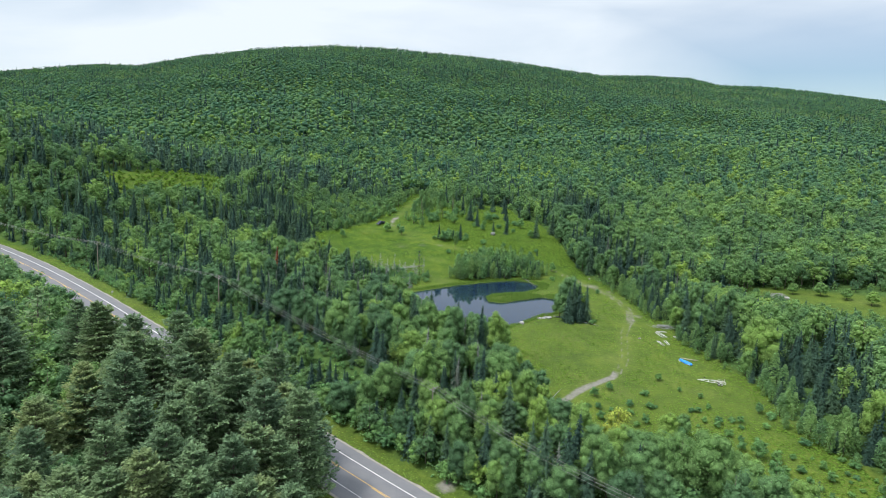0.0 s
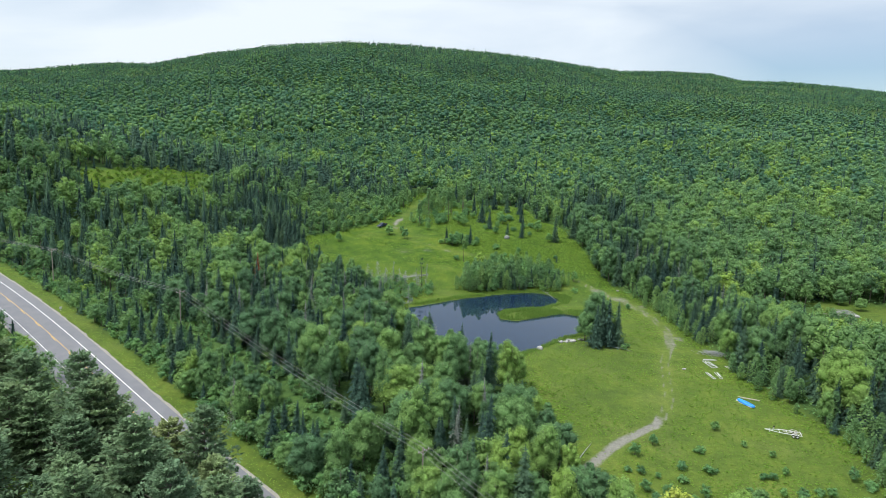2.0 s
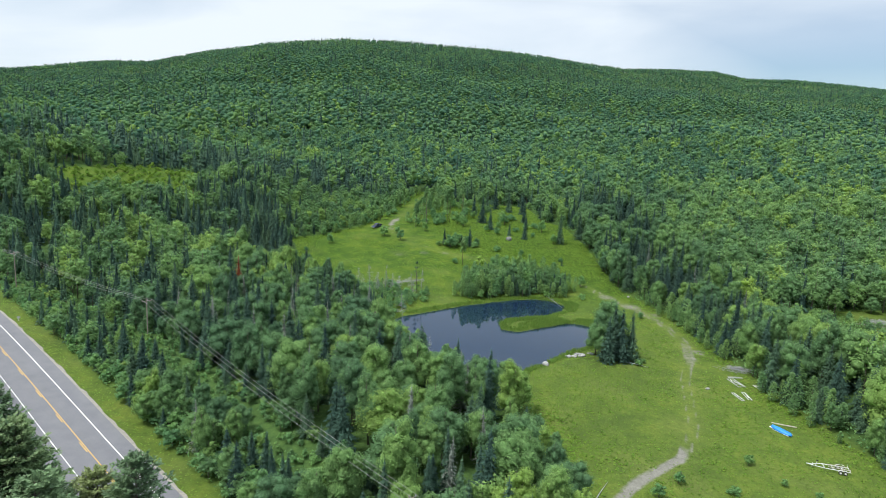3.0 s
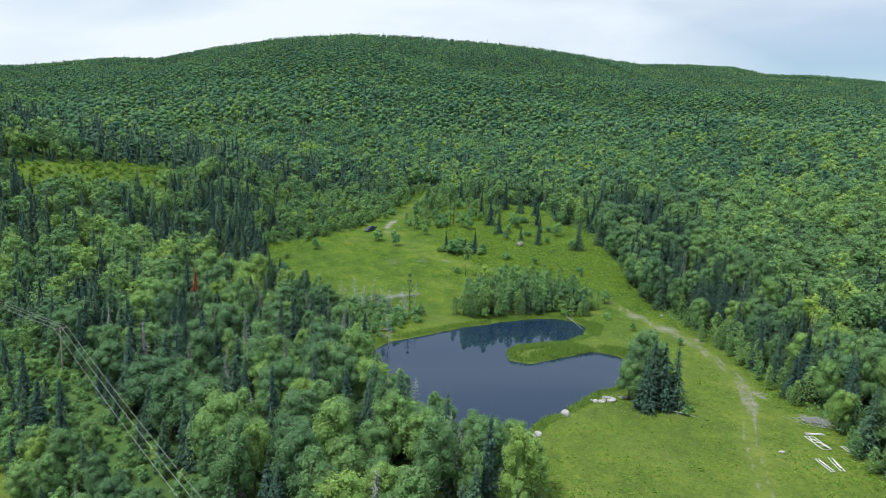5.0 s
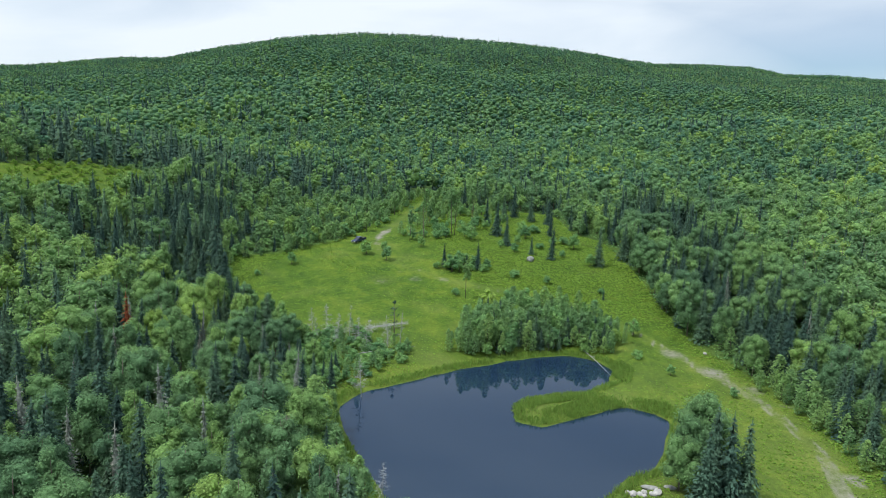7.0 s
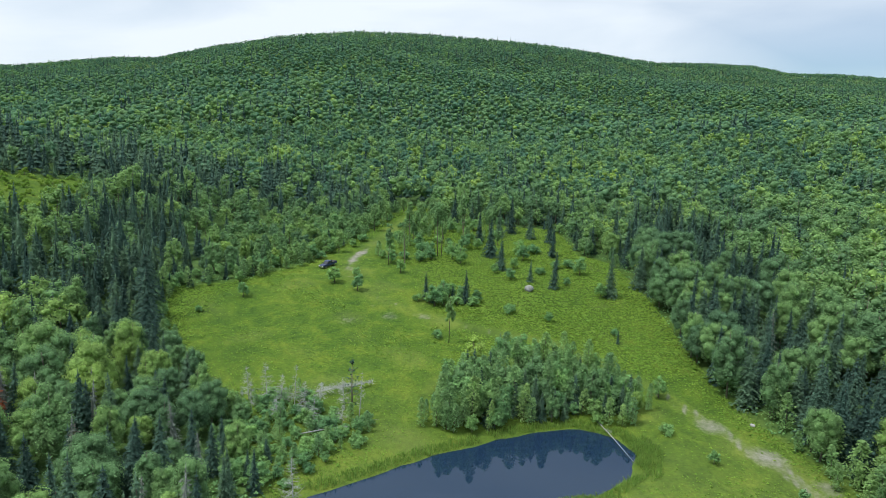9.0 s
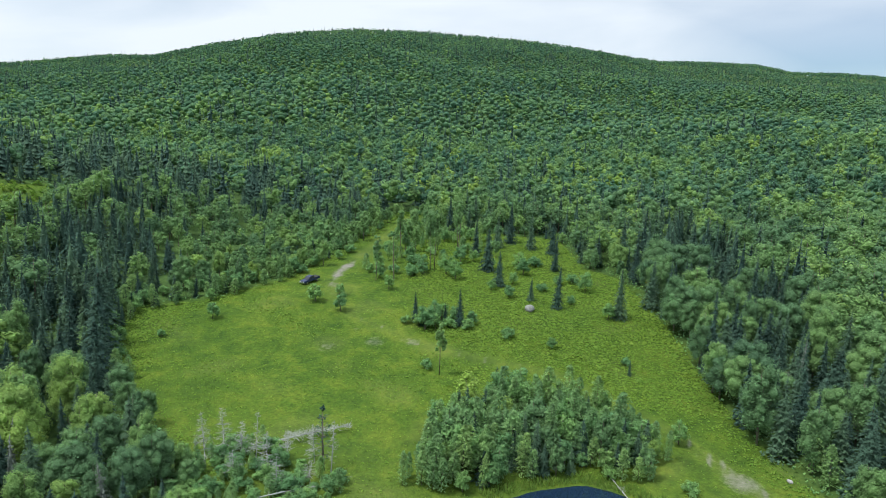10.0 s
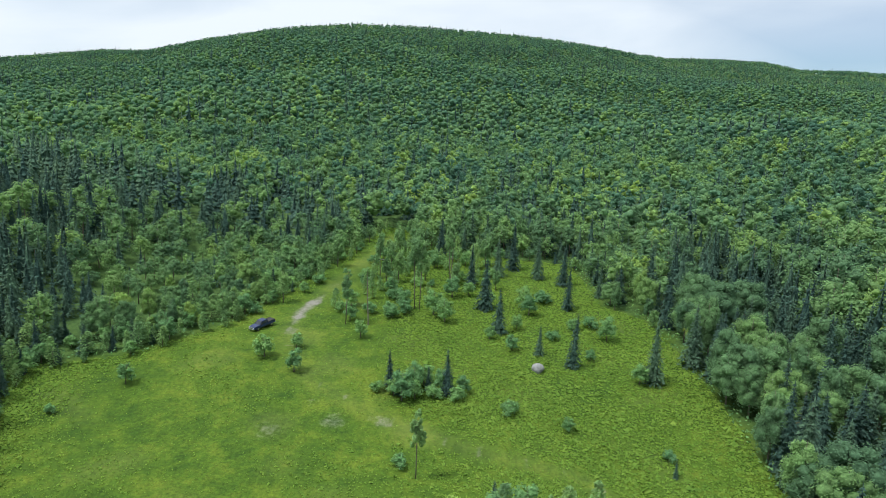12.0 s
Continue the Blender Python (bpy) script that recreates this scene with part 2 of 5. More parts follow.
# the hill's crest: azimuth in degrees to the right of straight ahead, height in metres
CREST_AZ = (-60, -44, -35, -31.5, -29, -25.8, -21.5, -16.7, -11, -5.8, 2, 7.6, 13, 16.5, 19.7, 22, 25, 29, 33.5, 44, 60)
CREST_Z = (112, 132, 153, 171, 184, 190, 224, 252, 273, 274, 264, 248, 229, 231, 226, 210, 207, 196, 177, 148, 110)
RISE_R = (300, 360, 450, 600, 800, 1000, 1200, 1450, 1650, 1850, 2400, 5000)
RISE = (0.0, 0.035, 0.075, 0.135, 0.26, 0.42, 0.60, 0.85, 1.0, 0.95, 0.5, 0.3)


# centre line of the road
ROAD_Y = (-900, -5, 58, 82, 97, 112, 127, 147, 167, 187, 207, 237, 267, 287, 315, 360, 410, 900)
ROAD_X = (1150, 133, 58, 28.5, 9, -10.4, -29, -52.9, -76.2, -99.3, -122.8, -159.6, -199.8, -229.3, -275, -370, -520, -2000)
ROAD_FALL = ((-100, 60, 85, 100, 115, 130, 150, 170, 190, 210, 240, 270, 300, 360), (-13.5, -13, -12.4, -11.5, -10, -8.1, -5.5, -3.2, -1.2, 0.5, 2.4, 3.6, 4.4, 6))
# shore of the pond, meadow's edge, the vehicle track and the bare scars beside it
POND = ((-17, 226), (-15.5, 232), (-12, 236.5), (-4.4, 243), (2, 249), (10, 254.6), (19.4, 261), (29.4, 265), (37, 262), (39.5, 255.6), (37.3, 248.6),
        (31.7, 242), (24.8, 238.8), (18.7, 235.6), (16.3, 232), (16.6, 226.5), (20.8, 225.6), (25.4, 228.9), (31.6, 233.9), (37.8, 237), (42.9, 234.6),
        (45.3, 231.7), (42, 222), (38.5, 213), (33.4, 209.5), (27, 201), (21, 194.5), (17.2, 188), (9.2, 185), (4.8, 185.6), (-1.7, 196), (-7, 204.6), (-12, 214))
MEADOW = ((-17, 240), (-33, 260), (-48, 273), (-62, 291), (-70, 306), (-72, 316), (-57, 323), (-50, 331), (-42, 343), (-37, 362), (-34, 373), (-29, 408), (-24, 434),
          (-16, 434), (-8, 408), (12, 402), (37, 400), (41, 366), (50, 358), (54, 339), (57, 316), (58, 295), (60, 275), (67, 253), (70, 236), (72, 215), (74, 183),
          (79, 164), (82, 152), (79, 134), (90, 112), (72, 98), (58, 112), (48, 122), (38, 116), (29, 124), (25, 148), (20, 172), (15, 184), (-2, 190), (-8, 200), (-18, 226))
CLEARINGS = (((119, 248), (124, 226), (137, 213), (152, 204), (172, 206), (160, 226), (140, 240)), ((-186, 335), (-163, 320), (-136, 333), (-126, 348), (-137, 384), (-160, 372)), ((188, 352), (200, 333), (214, 338), (204, 356)))
TRACK = ((12, 122), (27, 139.5), (35, 149.5), (45, 158), (51, 169), (57, 193), (63, 207), (66.5, 222), (65, 240), (60, 255), (52.5, 270), (46, 280), (38, 287), (29, 298), (11, 303), (-1, 307.5), (-10, 312.5), (-21, 320), (-29, 334), (-31, 348), (-26, 380), (-20, 425))


# power poles: place and height
POLES = ((-200, 268, 12.5), (-133, 236, 12.5), (-73.7, 200.5, 10.6), (-1.6, 131, 10.2), (33, 99.5, 9.2), (85, 52, 9.2))


def from_line(x, y, line):
    """Distance to an open line, and how far along it (in points)."""
    best, where = np.full(np.shape(x), 1e9), np.zeros(np.shape(x))
    for i in range(len(line) - 1):
        (ax, ay), (bx, by) = line[i], line[i + 1]
        k = np.clip(((x - ax) * (bx - ax) + (y - ay) * (by - ay)) / ((bx - ax) ** 2 + (by - ay) ** 2), 0, 1)
        d = np.hypot(x - ax - k * (bx - ax), y - ay - k * (by - ay))
        where = np.where(d < best, i + k, where)
        best = np.minimum(best, d)
    return best, where


def outside(x, y, shape):
    """Signed distance to a closed outline: positive outside it."""
    d, _ = from_line(x, y, (*shape, shape[0]))
    inside = np.zeros(np.shape(x), bool)
    for (ax, ay), (bx, by) in zip(shape, (*shape[1:], shape[0])):
        if ay != by:
            inside ^= ((ay > y) != (by > y)) & (x < (bx - ax) * (y - ay) / (by - ay) + ax)
    return np.where(inside, -d, d)


def road_x(y):
    """The centre line, rounded at its bends."""
    return sum(np.interp(y + k, ROAD_Y, ROAD_X) for k in (-12, -8, -4, 0, 4, 8, 12)) / 7


def road_offset(x, y):
    """Metres from the road's centre line (positive: on the pond's side)."""
    slope = (road_x(y + 2) - road_x(y - 2)) / 4
    return (x - road_x(y)) / np.sqrt(1 + slope * slope)


def road_z(y):
    return sum(np.interp(y + k, *ROAD_FALL) for k in (-12, -8, -4, 0, 4, 8, 12)) / 7


def near_land(x, y):
    z = np.interp(y, (-500, 0, 60, 100, 130, 150, 195, 240, 270, 300, 328, 345, 400, 500, 5000), (-8, -10, -9, -6, -3.2, -1.8, 0.3, 0.6, 1.9, 5.3, 10.2, 12, 18, 28, 60))
    z = z + 0.19 * np.maximum(0, -x - 70) * smooth(250, 350, y) + 0.09 * np.maximum(0, x - 70) * smooth(150, 230, y) * (1 - 0.6 * smooth(150, 500, x))
    return z


def crest_distance(az):
    """The ridge stands farther off towards both ends of the view."""
    return 1650 + 1200 * smooth(2, 24, az) + 550 * smooth(-12, -32, az)


def land(x, y):
    """Height of the ground."""
    x, y = np.asarray(x, float), np.asarray(y, float)
    r, az = np.hypot(x, y), np.degrees(np.arctan2(x, np.maximum(y, 1e-3)))
    far = crest_distance(az)
    r = np.where(r < 600, r, 600 + (r - 600) * 1050 / (far - 600))
    crest = 48 + (np.interp(az, CREST_AZ, CREST_Z) - 48) * far / 1650
    hill = crest * np.interp(r, RISE_R, RISE)
    hill = hill + (wave(x, y, 110, 1) * 10 + wave(x, y, 230, 3) * 14) * smooth(420, 900, r) * (1 - 0.85 * smooth(1250, 1600, r))
    k = smooth(380, 560, y)
    z = near_land(x, y) * (1 - k) + hill * k
    z = z + 0.3 * wave(x, y, 14, 2) * smooth(205, 260, y) + 0.1 * wave(x, y, 5, 5)
    k = (1 - smooth(10, 28, np.abs(road_offset(x, y)))) * (1 - smooth(330, 420, y))
    bend = (road_x(y + 2) - road_x(y - 2)) / 4
    z = z * (1 - k) + (road_z(y + np.clip(road_offset(x, y), -30, 30) * bend / np.sqrt(1 + bend * bend)) - 0.14) * k
    shore = outside(x, y, POND) + 0.5 * wave(x, y, 3.0, 7)
    bank = np.clip(0.12 + 0.16 * shore, -1.5, 1.2)
    k = smooth(2, 16, shore)
    z = bank * (1 - k) + z * k
    return np.where(shore > 0.6, np.maximum(z, 0.1 - 40 * smooth(18, 62, shore)), z)


# ---- mesh helpers ----
def mesh_of(name, verts, tris, materials, slot=None, tone=None, smooth_faces=False):
    """A mesh of triangles; slot: a material number for every triangle; tone: a number for every vertex."""
    me = bpy.data.meshes.new(name)
    verts, tris = np.asarray(verts, np.float32), np.asarray(tris, np.int32)
    me.vertices.add(len(verts))
    me.vertices.foreach_set("co", verts.ravel())
    me.loops.add(tris.size)
    me.loops.foreach_set("vertex_index", tris.ravel())
    me.polygons.add(len(tris))
    me.polygons.foreach_set("loop_start", np.arange(0, tris.size, 3, dtype=np.int32))
    for m in materials:
        me.materials.append(m)
    if slot is not None:
        me.polygons.foreach_set("material_index", np.asarray(slot, np.int32))
    if tone is not None:
        me.attributes.new("tone", "FLOAT", "POINT").data.foreach_set("value", np.asarray(tone, np.float32))
    me.polygons.foreach_set("use_smooth", np.full(len(tris), smooth_faces))
    me.update(calc_edges=True)
    return me


def join(pieces):
    """Pieces of (verts, tris, slot) as one."""
    v, t, s, n = [], [], [], 0
    for verts, tris, slot in pieces:
        v.append(verts)
        t.append(tris + n)
        s.append(np.full(len(tris), slot) if np.isscalar(slot) else slot)
        n += len(verts)
    return np.concatenate(v), np.concatenate(t), np.concatenate(s)


def unit(a):
    return a / np.maximum(np.linalg.norm(a, axis=-1, keepdims=True), 1e-9)


def kites(rng, p, n, size, slim=0.42, jitter=0.32, slot=0):
    """Folded leaf clumps at the points p, facing about n."""
    k = len(p)
    n = unit(n + rng.normal(0, jitter, (k, 3)))
    u = unit(np.cross(n, rng.normal(0, 1, (k, 3))))
    w = np.cross(n, u)
    s = (np.ones(k) * size * rng.uniform(0.7, 1.35, k))[:, None]
    a, b = p - u * s * 0.5, p + u * s * 0.55
    c, d = p + w * s * slim - n * s * 0.16 + u * s * 0.08, p - w * s * slim - n * s * 0.16 - u * s * 0.08
    v = np.stack((a, c, b, d), 1).reshape(-1, 3)
    i = np.arange(k)[:, None] * 4
    t = np.concatenate((i + (0, 2, 1), i + (0, 3, 2)), 1).reshape(-1, 3)
    return v, t, slot


def leaves(rng, p, n, size, jitter=0.4, slim=0.45, along=None, slot=0):
    """Single pointed leaf sprays, finer than kites; along: the way that they point."""
    k = len(p)
    n = unit(n + rng.normal(0, jitter, (k, 3)))
    u = unit(np.cross(n, rng.normal(0, 1, (k, 3)))) if along is None else unit(along + rng.normal(0, 0.45, (k, 3)))
    w = unit(np.cross(n, u))
    s = (size * rng.uniform(0.6, 1.4, k))[:, None]
    v = np.stack((p + u * s * 0.62, p - u * s * 0.4 + w * s * slim, p - u * s * 0.3 - w * s * slim), 1).reshape(-1, 3)
    return v, np.arange(3 * k).reshape(-1, 3), slot


def tube(points, radii, sides=5, slot=0):
    """A tapered limb through the points."""
    points = np.asarray(points, float)
    rings = []
    for i, (p, r) in enumerate(zip(points, radii)):
        d = unit(points[min(i + 1, len(points) - 1)] - points[max(i - 1, 0)])
        u = unit(np.cross(d, (0.31, 0.95, 0.1) if abs(d[1]) < 0.9 else (1, 0, 0)))
        w = np.cross(d, u)
        a = np.arange(sides) * 2 * np.pi / sides
        rings.append(p + r * (np.cos(a)[:, None] * u + np.sin(a)[:, None] * w))
    v = np.concatenate(rings)
    t = []
    for i in range(len(points) - 1):
        for j in range(sides):
            a, b = i * sides + j, i * sides + (j + 1) % sides
            t += [(a, b, b + sides), (a, b + sides, a + sides)]
    e = (len(points) - 1) * sides
    t += [(e, e + j, e + j + 1) for j in range(1, sides - 1)] + [(0, j + 1, j) for j in range(1, sides - 1)]
    return v, np.array(t), slot


# ---- trees, each as (crown, trunk) pieces ----
def ico(level):
    bm = bmesh.new()
    bmesh.ops.create_icosphere(bm, subdivisions=level, radius=1.0)
    v, t = np.array([tuple(q.co) for q in bm.verts]), np.array([[q.index for q in f.verts] for f in bm.faces])
    bm.free()
    return v, t


ICO = {1: ico(1), 2: ico(2)}


def broadleaf(rng, h, r, count, size, lobes=9, bare=0.22, sides=6, limbs=5, level=2, fill=0.78):
    """A crown of rounded leafy masses round the stem, each covered with leaf sprays."""
    mid, tall = h * (bare + 0.48 * (1 - bare)), h * (1 - bare) * 0.5
    squat = float(np.clip(0.62 * tall / r, 0.72, 1.3))
    k = (np.arange(lobes) + 0.5) / lobes
    f = -0.55 + 1.48 * k
    a = np.arange(lobes) * 2.4 + rng.uniform(0, 0.9, lobes)
    rho = np.sqrt(np.maximum(0.05, 1 - f * f)) * r * rng.uniform(0.46, 0.74, lobes)
    rad = r * rng.uniform(0.32 if lobes < 12 else 0.22, 0.50, lobes) * (1.08 - 0.3 * k)
    c = np.stack((rho * np.cos(a), rho * np.sin(a), mid + f * tall * 0.78 + rng.normal(0, 0.02 * h, lobes)), 1)
    if lobes > 4:
        c, rad = np.concatenate((c, [(0, 0, mid + 0.1 * tall)])), np.append(rad, r * 0.5)
    form = np.array((1, 1, squat))
    bits = []
    iv, it = ICO[level]
    for q, w in zip(c, rad):
        bits.append((q + iv * form * w * fill * rng.uniform(*((0.86, 1.14) if level > 1 else (0.66, 1.24)), (len(iv), 1)), it, 0))
    n = len(c)
    pick = rng.choice(n, int(count * 2.6) + 4, p=rad ** 2 / (rad ** 2).sum())
    d = unit(rng.normal(0, 1, (len(pick), 3)) + (0, 0, 0.4))
    p = c[pick] + d * (rad[pick] * rng.uniform(0.80, 1.34, len(pick)))[:, None] * form
    inner = (np.linalg.norm((p[:, None] - c[None]) / form / rad[None, :, None], axis=2) < 0.8).any(1)
    p, d = p[~inner][:count], d[~inner][:count]
    if count:
        bits.append(leaves(rng, p, d + (0, 0, 0.55), size, 0.4))
    if not sides:
        return join(bits), None
    lean = rng.normal(0, 0.02 * h, 2)
    stem = [(0, 0, -0.3), (lean[0] * 0.3, lean[1] * 0.3, h * 0.3), (lean[0], lean[1], h * 0.62), (lean[0] * 1.2, lean[1] * 1.2, h * 0.88)]
    w = min(0.012 * h + 0.03, 0.045 * r + 0.03)
    wood = [tube(stem, (w * 1.3, w, w * 0.6, w * 0.15), max(3, sides), 1)]
    for i in rng.choice(n, min(limbs, n), replace=False):
        z0 = max(0.25 * h, c[i][2] - 0.2 * h)
        wood.append(tube([(lean[0] * 0.5, lean[1] * 0.5, z0), (c[i][0] * 0.55, c[i][1] * 0.55, z0 * 0.45 + c[i][2] * 0.55), c[i]], (w * 0.5, w * 0.3, w * 0.1), 4, 1))
    return join(bits), join(wood)


def spruce(rng, h, r, whorls, per, fork=True, sides=6, power=0.92, droop=0.42, sprays=17, grain=1.0):
    """fork: every branch as a row of small drooping sprays; without it as one kite."""
    bits = []
    for i in range(whorls):
        k = i / whorls
        z = h * (0.05 + 0.93 * k)
        length = (r * (1 - k) ** power * rng.uniform(0.86, 1.12) * 1.12 + 0.07 * r) * np.ones(per)
        length *= rng.uniform(0.72, 1.12, per)
        a = rng.uniform(0, 6.28) + np.arange(per) * 6.283 / per + rng.normal(0, 0.16, per)
        lift = rng.normal(0, (0.012 if fork else 0.028) * h, per)
        up = np.array((0, 0, 1.0))
        if fork:
            n = max(3, int(sprays * (1.15 - 0.6 * k)))
            u = rng.uniform(0.25, 1.0, (per, n))
            aa = (a[:, None] + rng.normal(0, 0.24, (per, n)) * (1.2 - 0.6 * u)).ravel()
            ll, u = np.repeat(length, n), u.ravel()
            d = np.stack((np.cos(aa), np.sin(aa), np.zeros(len(aa))), 1)
            p = d * (ll * u)[:, None] + up * (z + np.repeat(lift, n) + 0.12 * ll - ll * droop * u * (0.7 + 0.5 * u))[:, None]
            bits.append(leaves(rng, p, d * 0.35 + up * 0.9, (0.17 * ll.mean() + 0.20) * grain, 0.25, 0.30, d - up * droop))
            continue
        ll = length[:, None]
        d = np.stack((np.cos(a), np.sin(a), np.zeros(per)), 1)
        s = np.stack((-np.sin(a), np.cos(a), np.zeros(per)), 1)
        z0 = up * (z + lift)[:, None]
        wide = 0.38 * rng.uniform(0.8, 1.25, per)[:, None]
        root = z0 + d * ll * 0.05 + up * ll * 0.14
        tip = z0 + d * ll - up * ll * droop * rng.uniform(0.7, 1.2, per)[:, None]
        left, right = z0 + d * ll * 0.62 + s * ll * wide - up * ll * (droop * 0.72 + 0.1), z0 + d * ll * 0.62 - s * ll * wide - up * ll * (droop * 0.72 + 0.1)
        v = np.stack((root, left, tip, right), 1).reshape(-1, 3)
        j = np.arange(per)[:, None] * 4
        bits.append((v, np.concatenate((j + (0, 2, 1), j + (0, 3, 2)), 1).reshape(-1, 3), 0))
    heart = tube([(0, 0, 0.07 * h), (0, 0, 0.3 * h), (0, 0, 0.6 * h), (0, 0, 0.88 * h)], (0.36 * r, 0.34 * r, 0.17 * r, 0.02 * r), 7 if fork else 5)
    bits.append((heart[0] * (1, 1, 1) + rng.normal(0, 0.05 * r, heart[0].shape), heart[1], 0))
    a = np.arange(4) * 1.57
    top = np.concatenate((np.stack((0.05 * r * np.cos(a), 0.05 * r * np.sin(a), np.full(4, h * 0.92)), 1), [(0, 0, h * 1.03)]))
    bits.append((top, np.array([(0, 1, 4), (1, 2, 4), (2, 3, 4), (3, 0, 4)]), 0))
    w = 0.011 * h + 0.03
    trunk = tube([(0, 0, -0.3), (0, 0, h * 0.5), (0, 0, h * 0.97)], (w, w * 0.6, 0.02), sides, 1) if sides else None
    return join(bits), trunk


def pine(rng, h, r, whorls, per, tufts, size):
    """Tiers of flat plumes that curve up at their tips."""
    crown, wood = [], [tube([(0, 0, -0.3), (0.1, 0, h * 0.5), (0, 0.1, h * 0.98)], (0.017 * h, 0.011 * h, 0.03), 7, 1)]
    up = np.array((0, 0, 1.0))
    for i in range(whorls):
        k = i / (whorls - 1)
        z = h * (0.24 + 0.72 * k)
        reach = r * (1 - 0.74 * k ** 2.4) * (0.85 + 0.15 * np.sin(i * 2.3))
        many = max(4, int(per * (1 - 0.3 * k)))
        turn = rng.uniform(0, 6.28)
        for j in range(many):
            a, ll = turn + j * 6.283 / many + rng.normal(0, 0.18), reach * rng.uniform(0.72, 1.15)
            d, side = np.array((np.cos(a), np.sin(a), 0)), np.array((-np.sin(a), np.cos(a), 0))
            root = up * (z + rng.normal(0, 0.12))
            rise = rng.uniform(0.0, 0.16) + 0.5 * k * k
            wood.append(tube([root, root + d * ll * 0.55 + up * ll * rise * 0.35, root + d * ll + up * ll * rise], (0.05 + 0.006 * ll, 0.04, 0.012), 3, 1))
            u = rng.uniform(0.12, 1.05, tufts) ** 0.75
            spread_ = rng.uniform(-1, 1, tufts) * ll * 0.42 * np.sqrt(np.clip(u * (1.25 - u) * 2.4, 0, 1))
            p = root + d * (ll * u)[:, None] + side * spread_[:, None] + up * (ll * rise * u ** 1.6 - 0.10 * np.abs(spread_) + rng.normal(0.05, 0.16, tufts))[:, None]
            out = d + side * (spread_ / ll * 1.6)[:, None] + up * 0.22
            crown.append(leaves(rng, p, up - d * 0.15, size * (0.7 + 0.06 * ll), 0.42, 0.33, out))
    crown.append(leaves(rng, np.array([(0, 0, h)] * 14) + rng.normal(0, 0.25, (14, 3)), np.array((0.3, 0, 0.5)), size, 0.8, 0.24, np.array((0, 0, 1.0))))
    return join(crown), join(wood)


def sapling(rng, h, r, count, size):
    """A slender young tree, leafy to the ground and pointed at the top."""
    k = rng.uniform(0.03, 1, count) ** 0.8
    a = rng.uniform(0, 6.283, count)
    bulge = 1 + 0.35 * np.sin(a * 3 + k * 11 + rng.uniform(0, 6)) * np.sin(k * 17)
    rho = r * (1 - k) ** 0.42 * (0.55 + 1.0 * np.minimum(k, 0.45)) * bulge * rng.uniform(0.45, 1.1, count)
    d = np.stack((np.cos(a), np.sin(a), np.zeros(count)), 1)
    p = d * rho[:, None] + (0, 0, 1) * (k * h)[:, None]
    crown = leaves(rng, p, d * 0.35 + (0, 0, 1.0), size, 0.45, 0.4, d - (0, 0, 0.15))
    return crown, tube([(0, 0, -0.2), (0.03 * h * rng.normal(), 0, h * 0.5), (0, 0, h * 0.98)], (0.06, 0.04, 0.01), 5, 1)


def bare_tree(rng, h, r, count, sides=6):
    """A dead standing trunk with thin broken branches."""
    lean = rng.normal(0, 0.03 * h, 2)
    bits = [tube([(0, 0, -0.2), (lean[0] * 0.5, lean[1] * 0.5, h * 0.5), (lean[0], lean[1], h)], (0.009 * h + 0.02, 0.006 * h + 0.01, 0.012), sides, 0)]
    for i in range(count):
        k = rng.uniform(0.25, 0.98)
        a, ll = rng.uniform(0, 6.28), r * (1.1 - k) * rng.uniform(0.5, 1.1) + 0.15
        root = np.array((lean[0] * k, lean[1] * k, h * k))
        d = np.array((np.cos(a), np.sin(a), rng.uniform(-0.25, 0.3)))
        tip = root + d * ll
        bits.append(tube([root, root + d * ll * 0.55 - (0, 0, 0.04 * ll), tip], (0.026, 0.018, 0.008), 3, 0))
        for q in range(3):
            e = root + d * ll * rng.uniform(0.4, 0.8)
            bits.append(tube([e, e + np.array((rng.normal(0, 0.3), rng.normal(0, 0.3), rng.uniform(-0.2, 0.25))) * ll], (0.014, 0.006), 3, 0))
    return join(bits)


def woods(name, label, kinds, places, category="woodland", soft=False):
    """Many trees as one object. kinds: lists of templates (verts, tris, slot), by kind; places: rows of x, y, kind, scale."""
    rng = np.random.default_rng(len(name) * 7 + 3)
    v, t, s, tone, n = [], [], [], [], 0
    z = land(places[:, 0], places[:, 1])
    for (x, y, kind, scale), h in zip(places, z):
        shapes = kinds[int(kind)]
        verts, tris, slot = shapes[rng.integers(len(shapes))]
        a, k = rng.uniform(0, 6.283), scale * rng.uniform(0.9, 1.1)
        ca, sa = np.cos(a) * scale, np.sin(a) * scale
        out = np.empty_like(verts)
        out[:, 0], out[:, 1], out[:, 2] = verts[:, 0] * ca - verts[:, 1] * sa + x, verts[:, 0] * sa + verts[:, 1] * ca + y, verts[:, 2] * k + h - 0.1
        v.append(out)
        t.append(tris + n)
        s.append(slot)
        tone.append(np.full(len(verts), rng.uniform(0, 1)))
        n += len(verts)
    me = mesh_of(name, np.concatenate(v), np.concatenate(t), (BROADLEAF, BARK, NEEDLES, SHRUB, PINE, HAZYHARDWOOD, WEEDS), np.concatenate(s), np.concatenate(tone), soft)
    return tagged(new(name, me), label, category, kind="stuff")


def one(pieces, leaf):
    """Crown and trunk as one template, with the leaves in that material slot."""
    crown, trunk = pieces
    bits = [(crown[0], crown[1], leaf)] + ([(trunk[0], trunk[1], 1)] if trunk is not None else [])
    return join(bits)


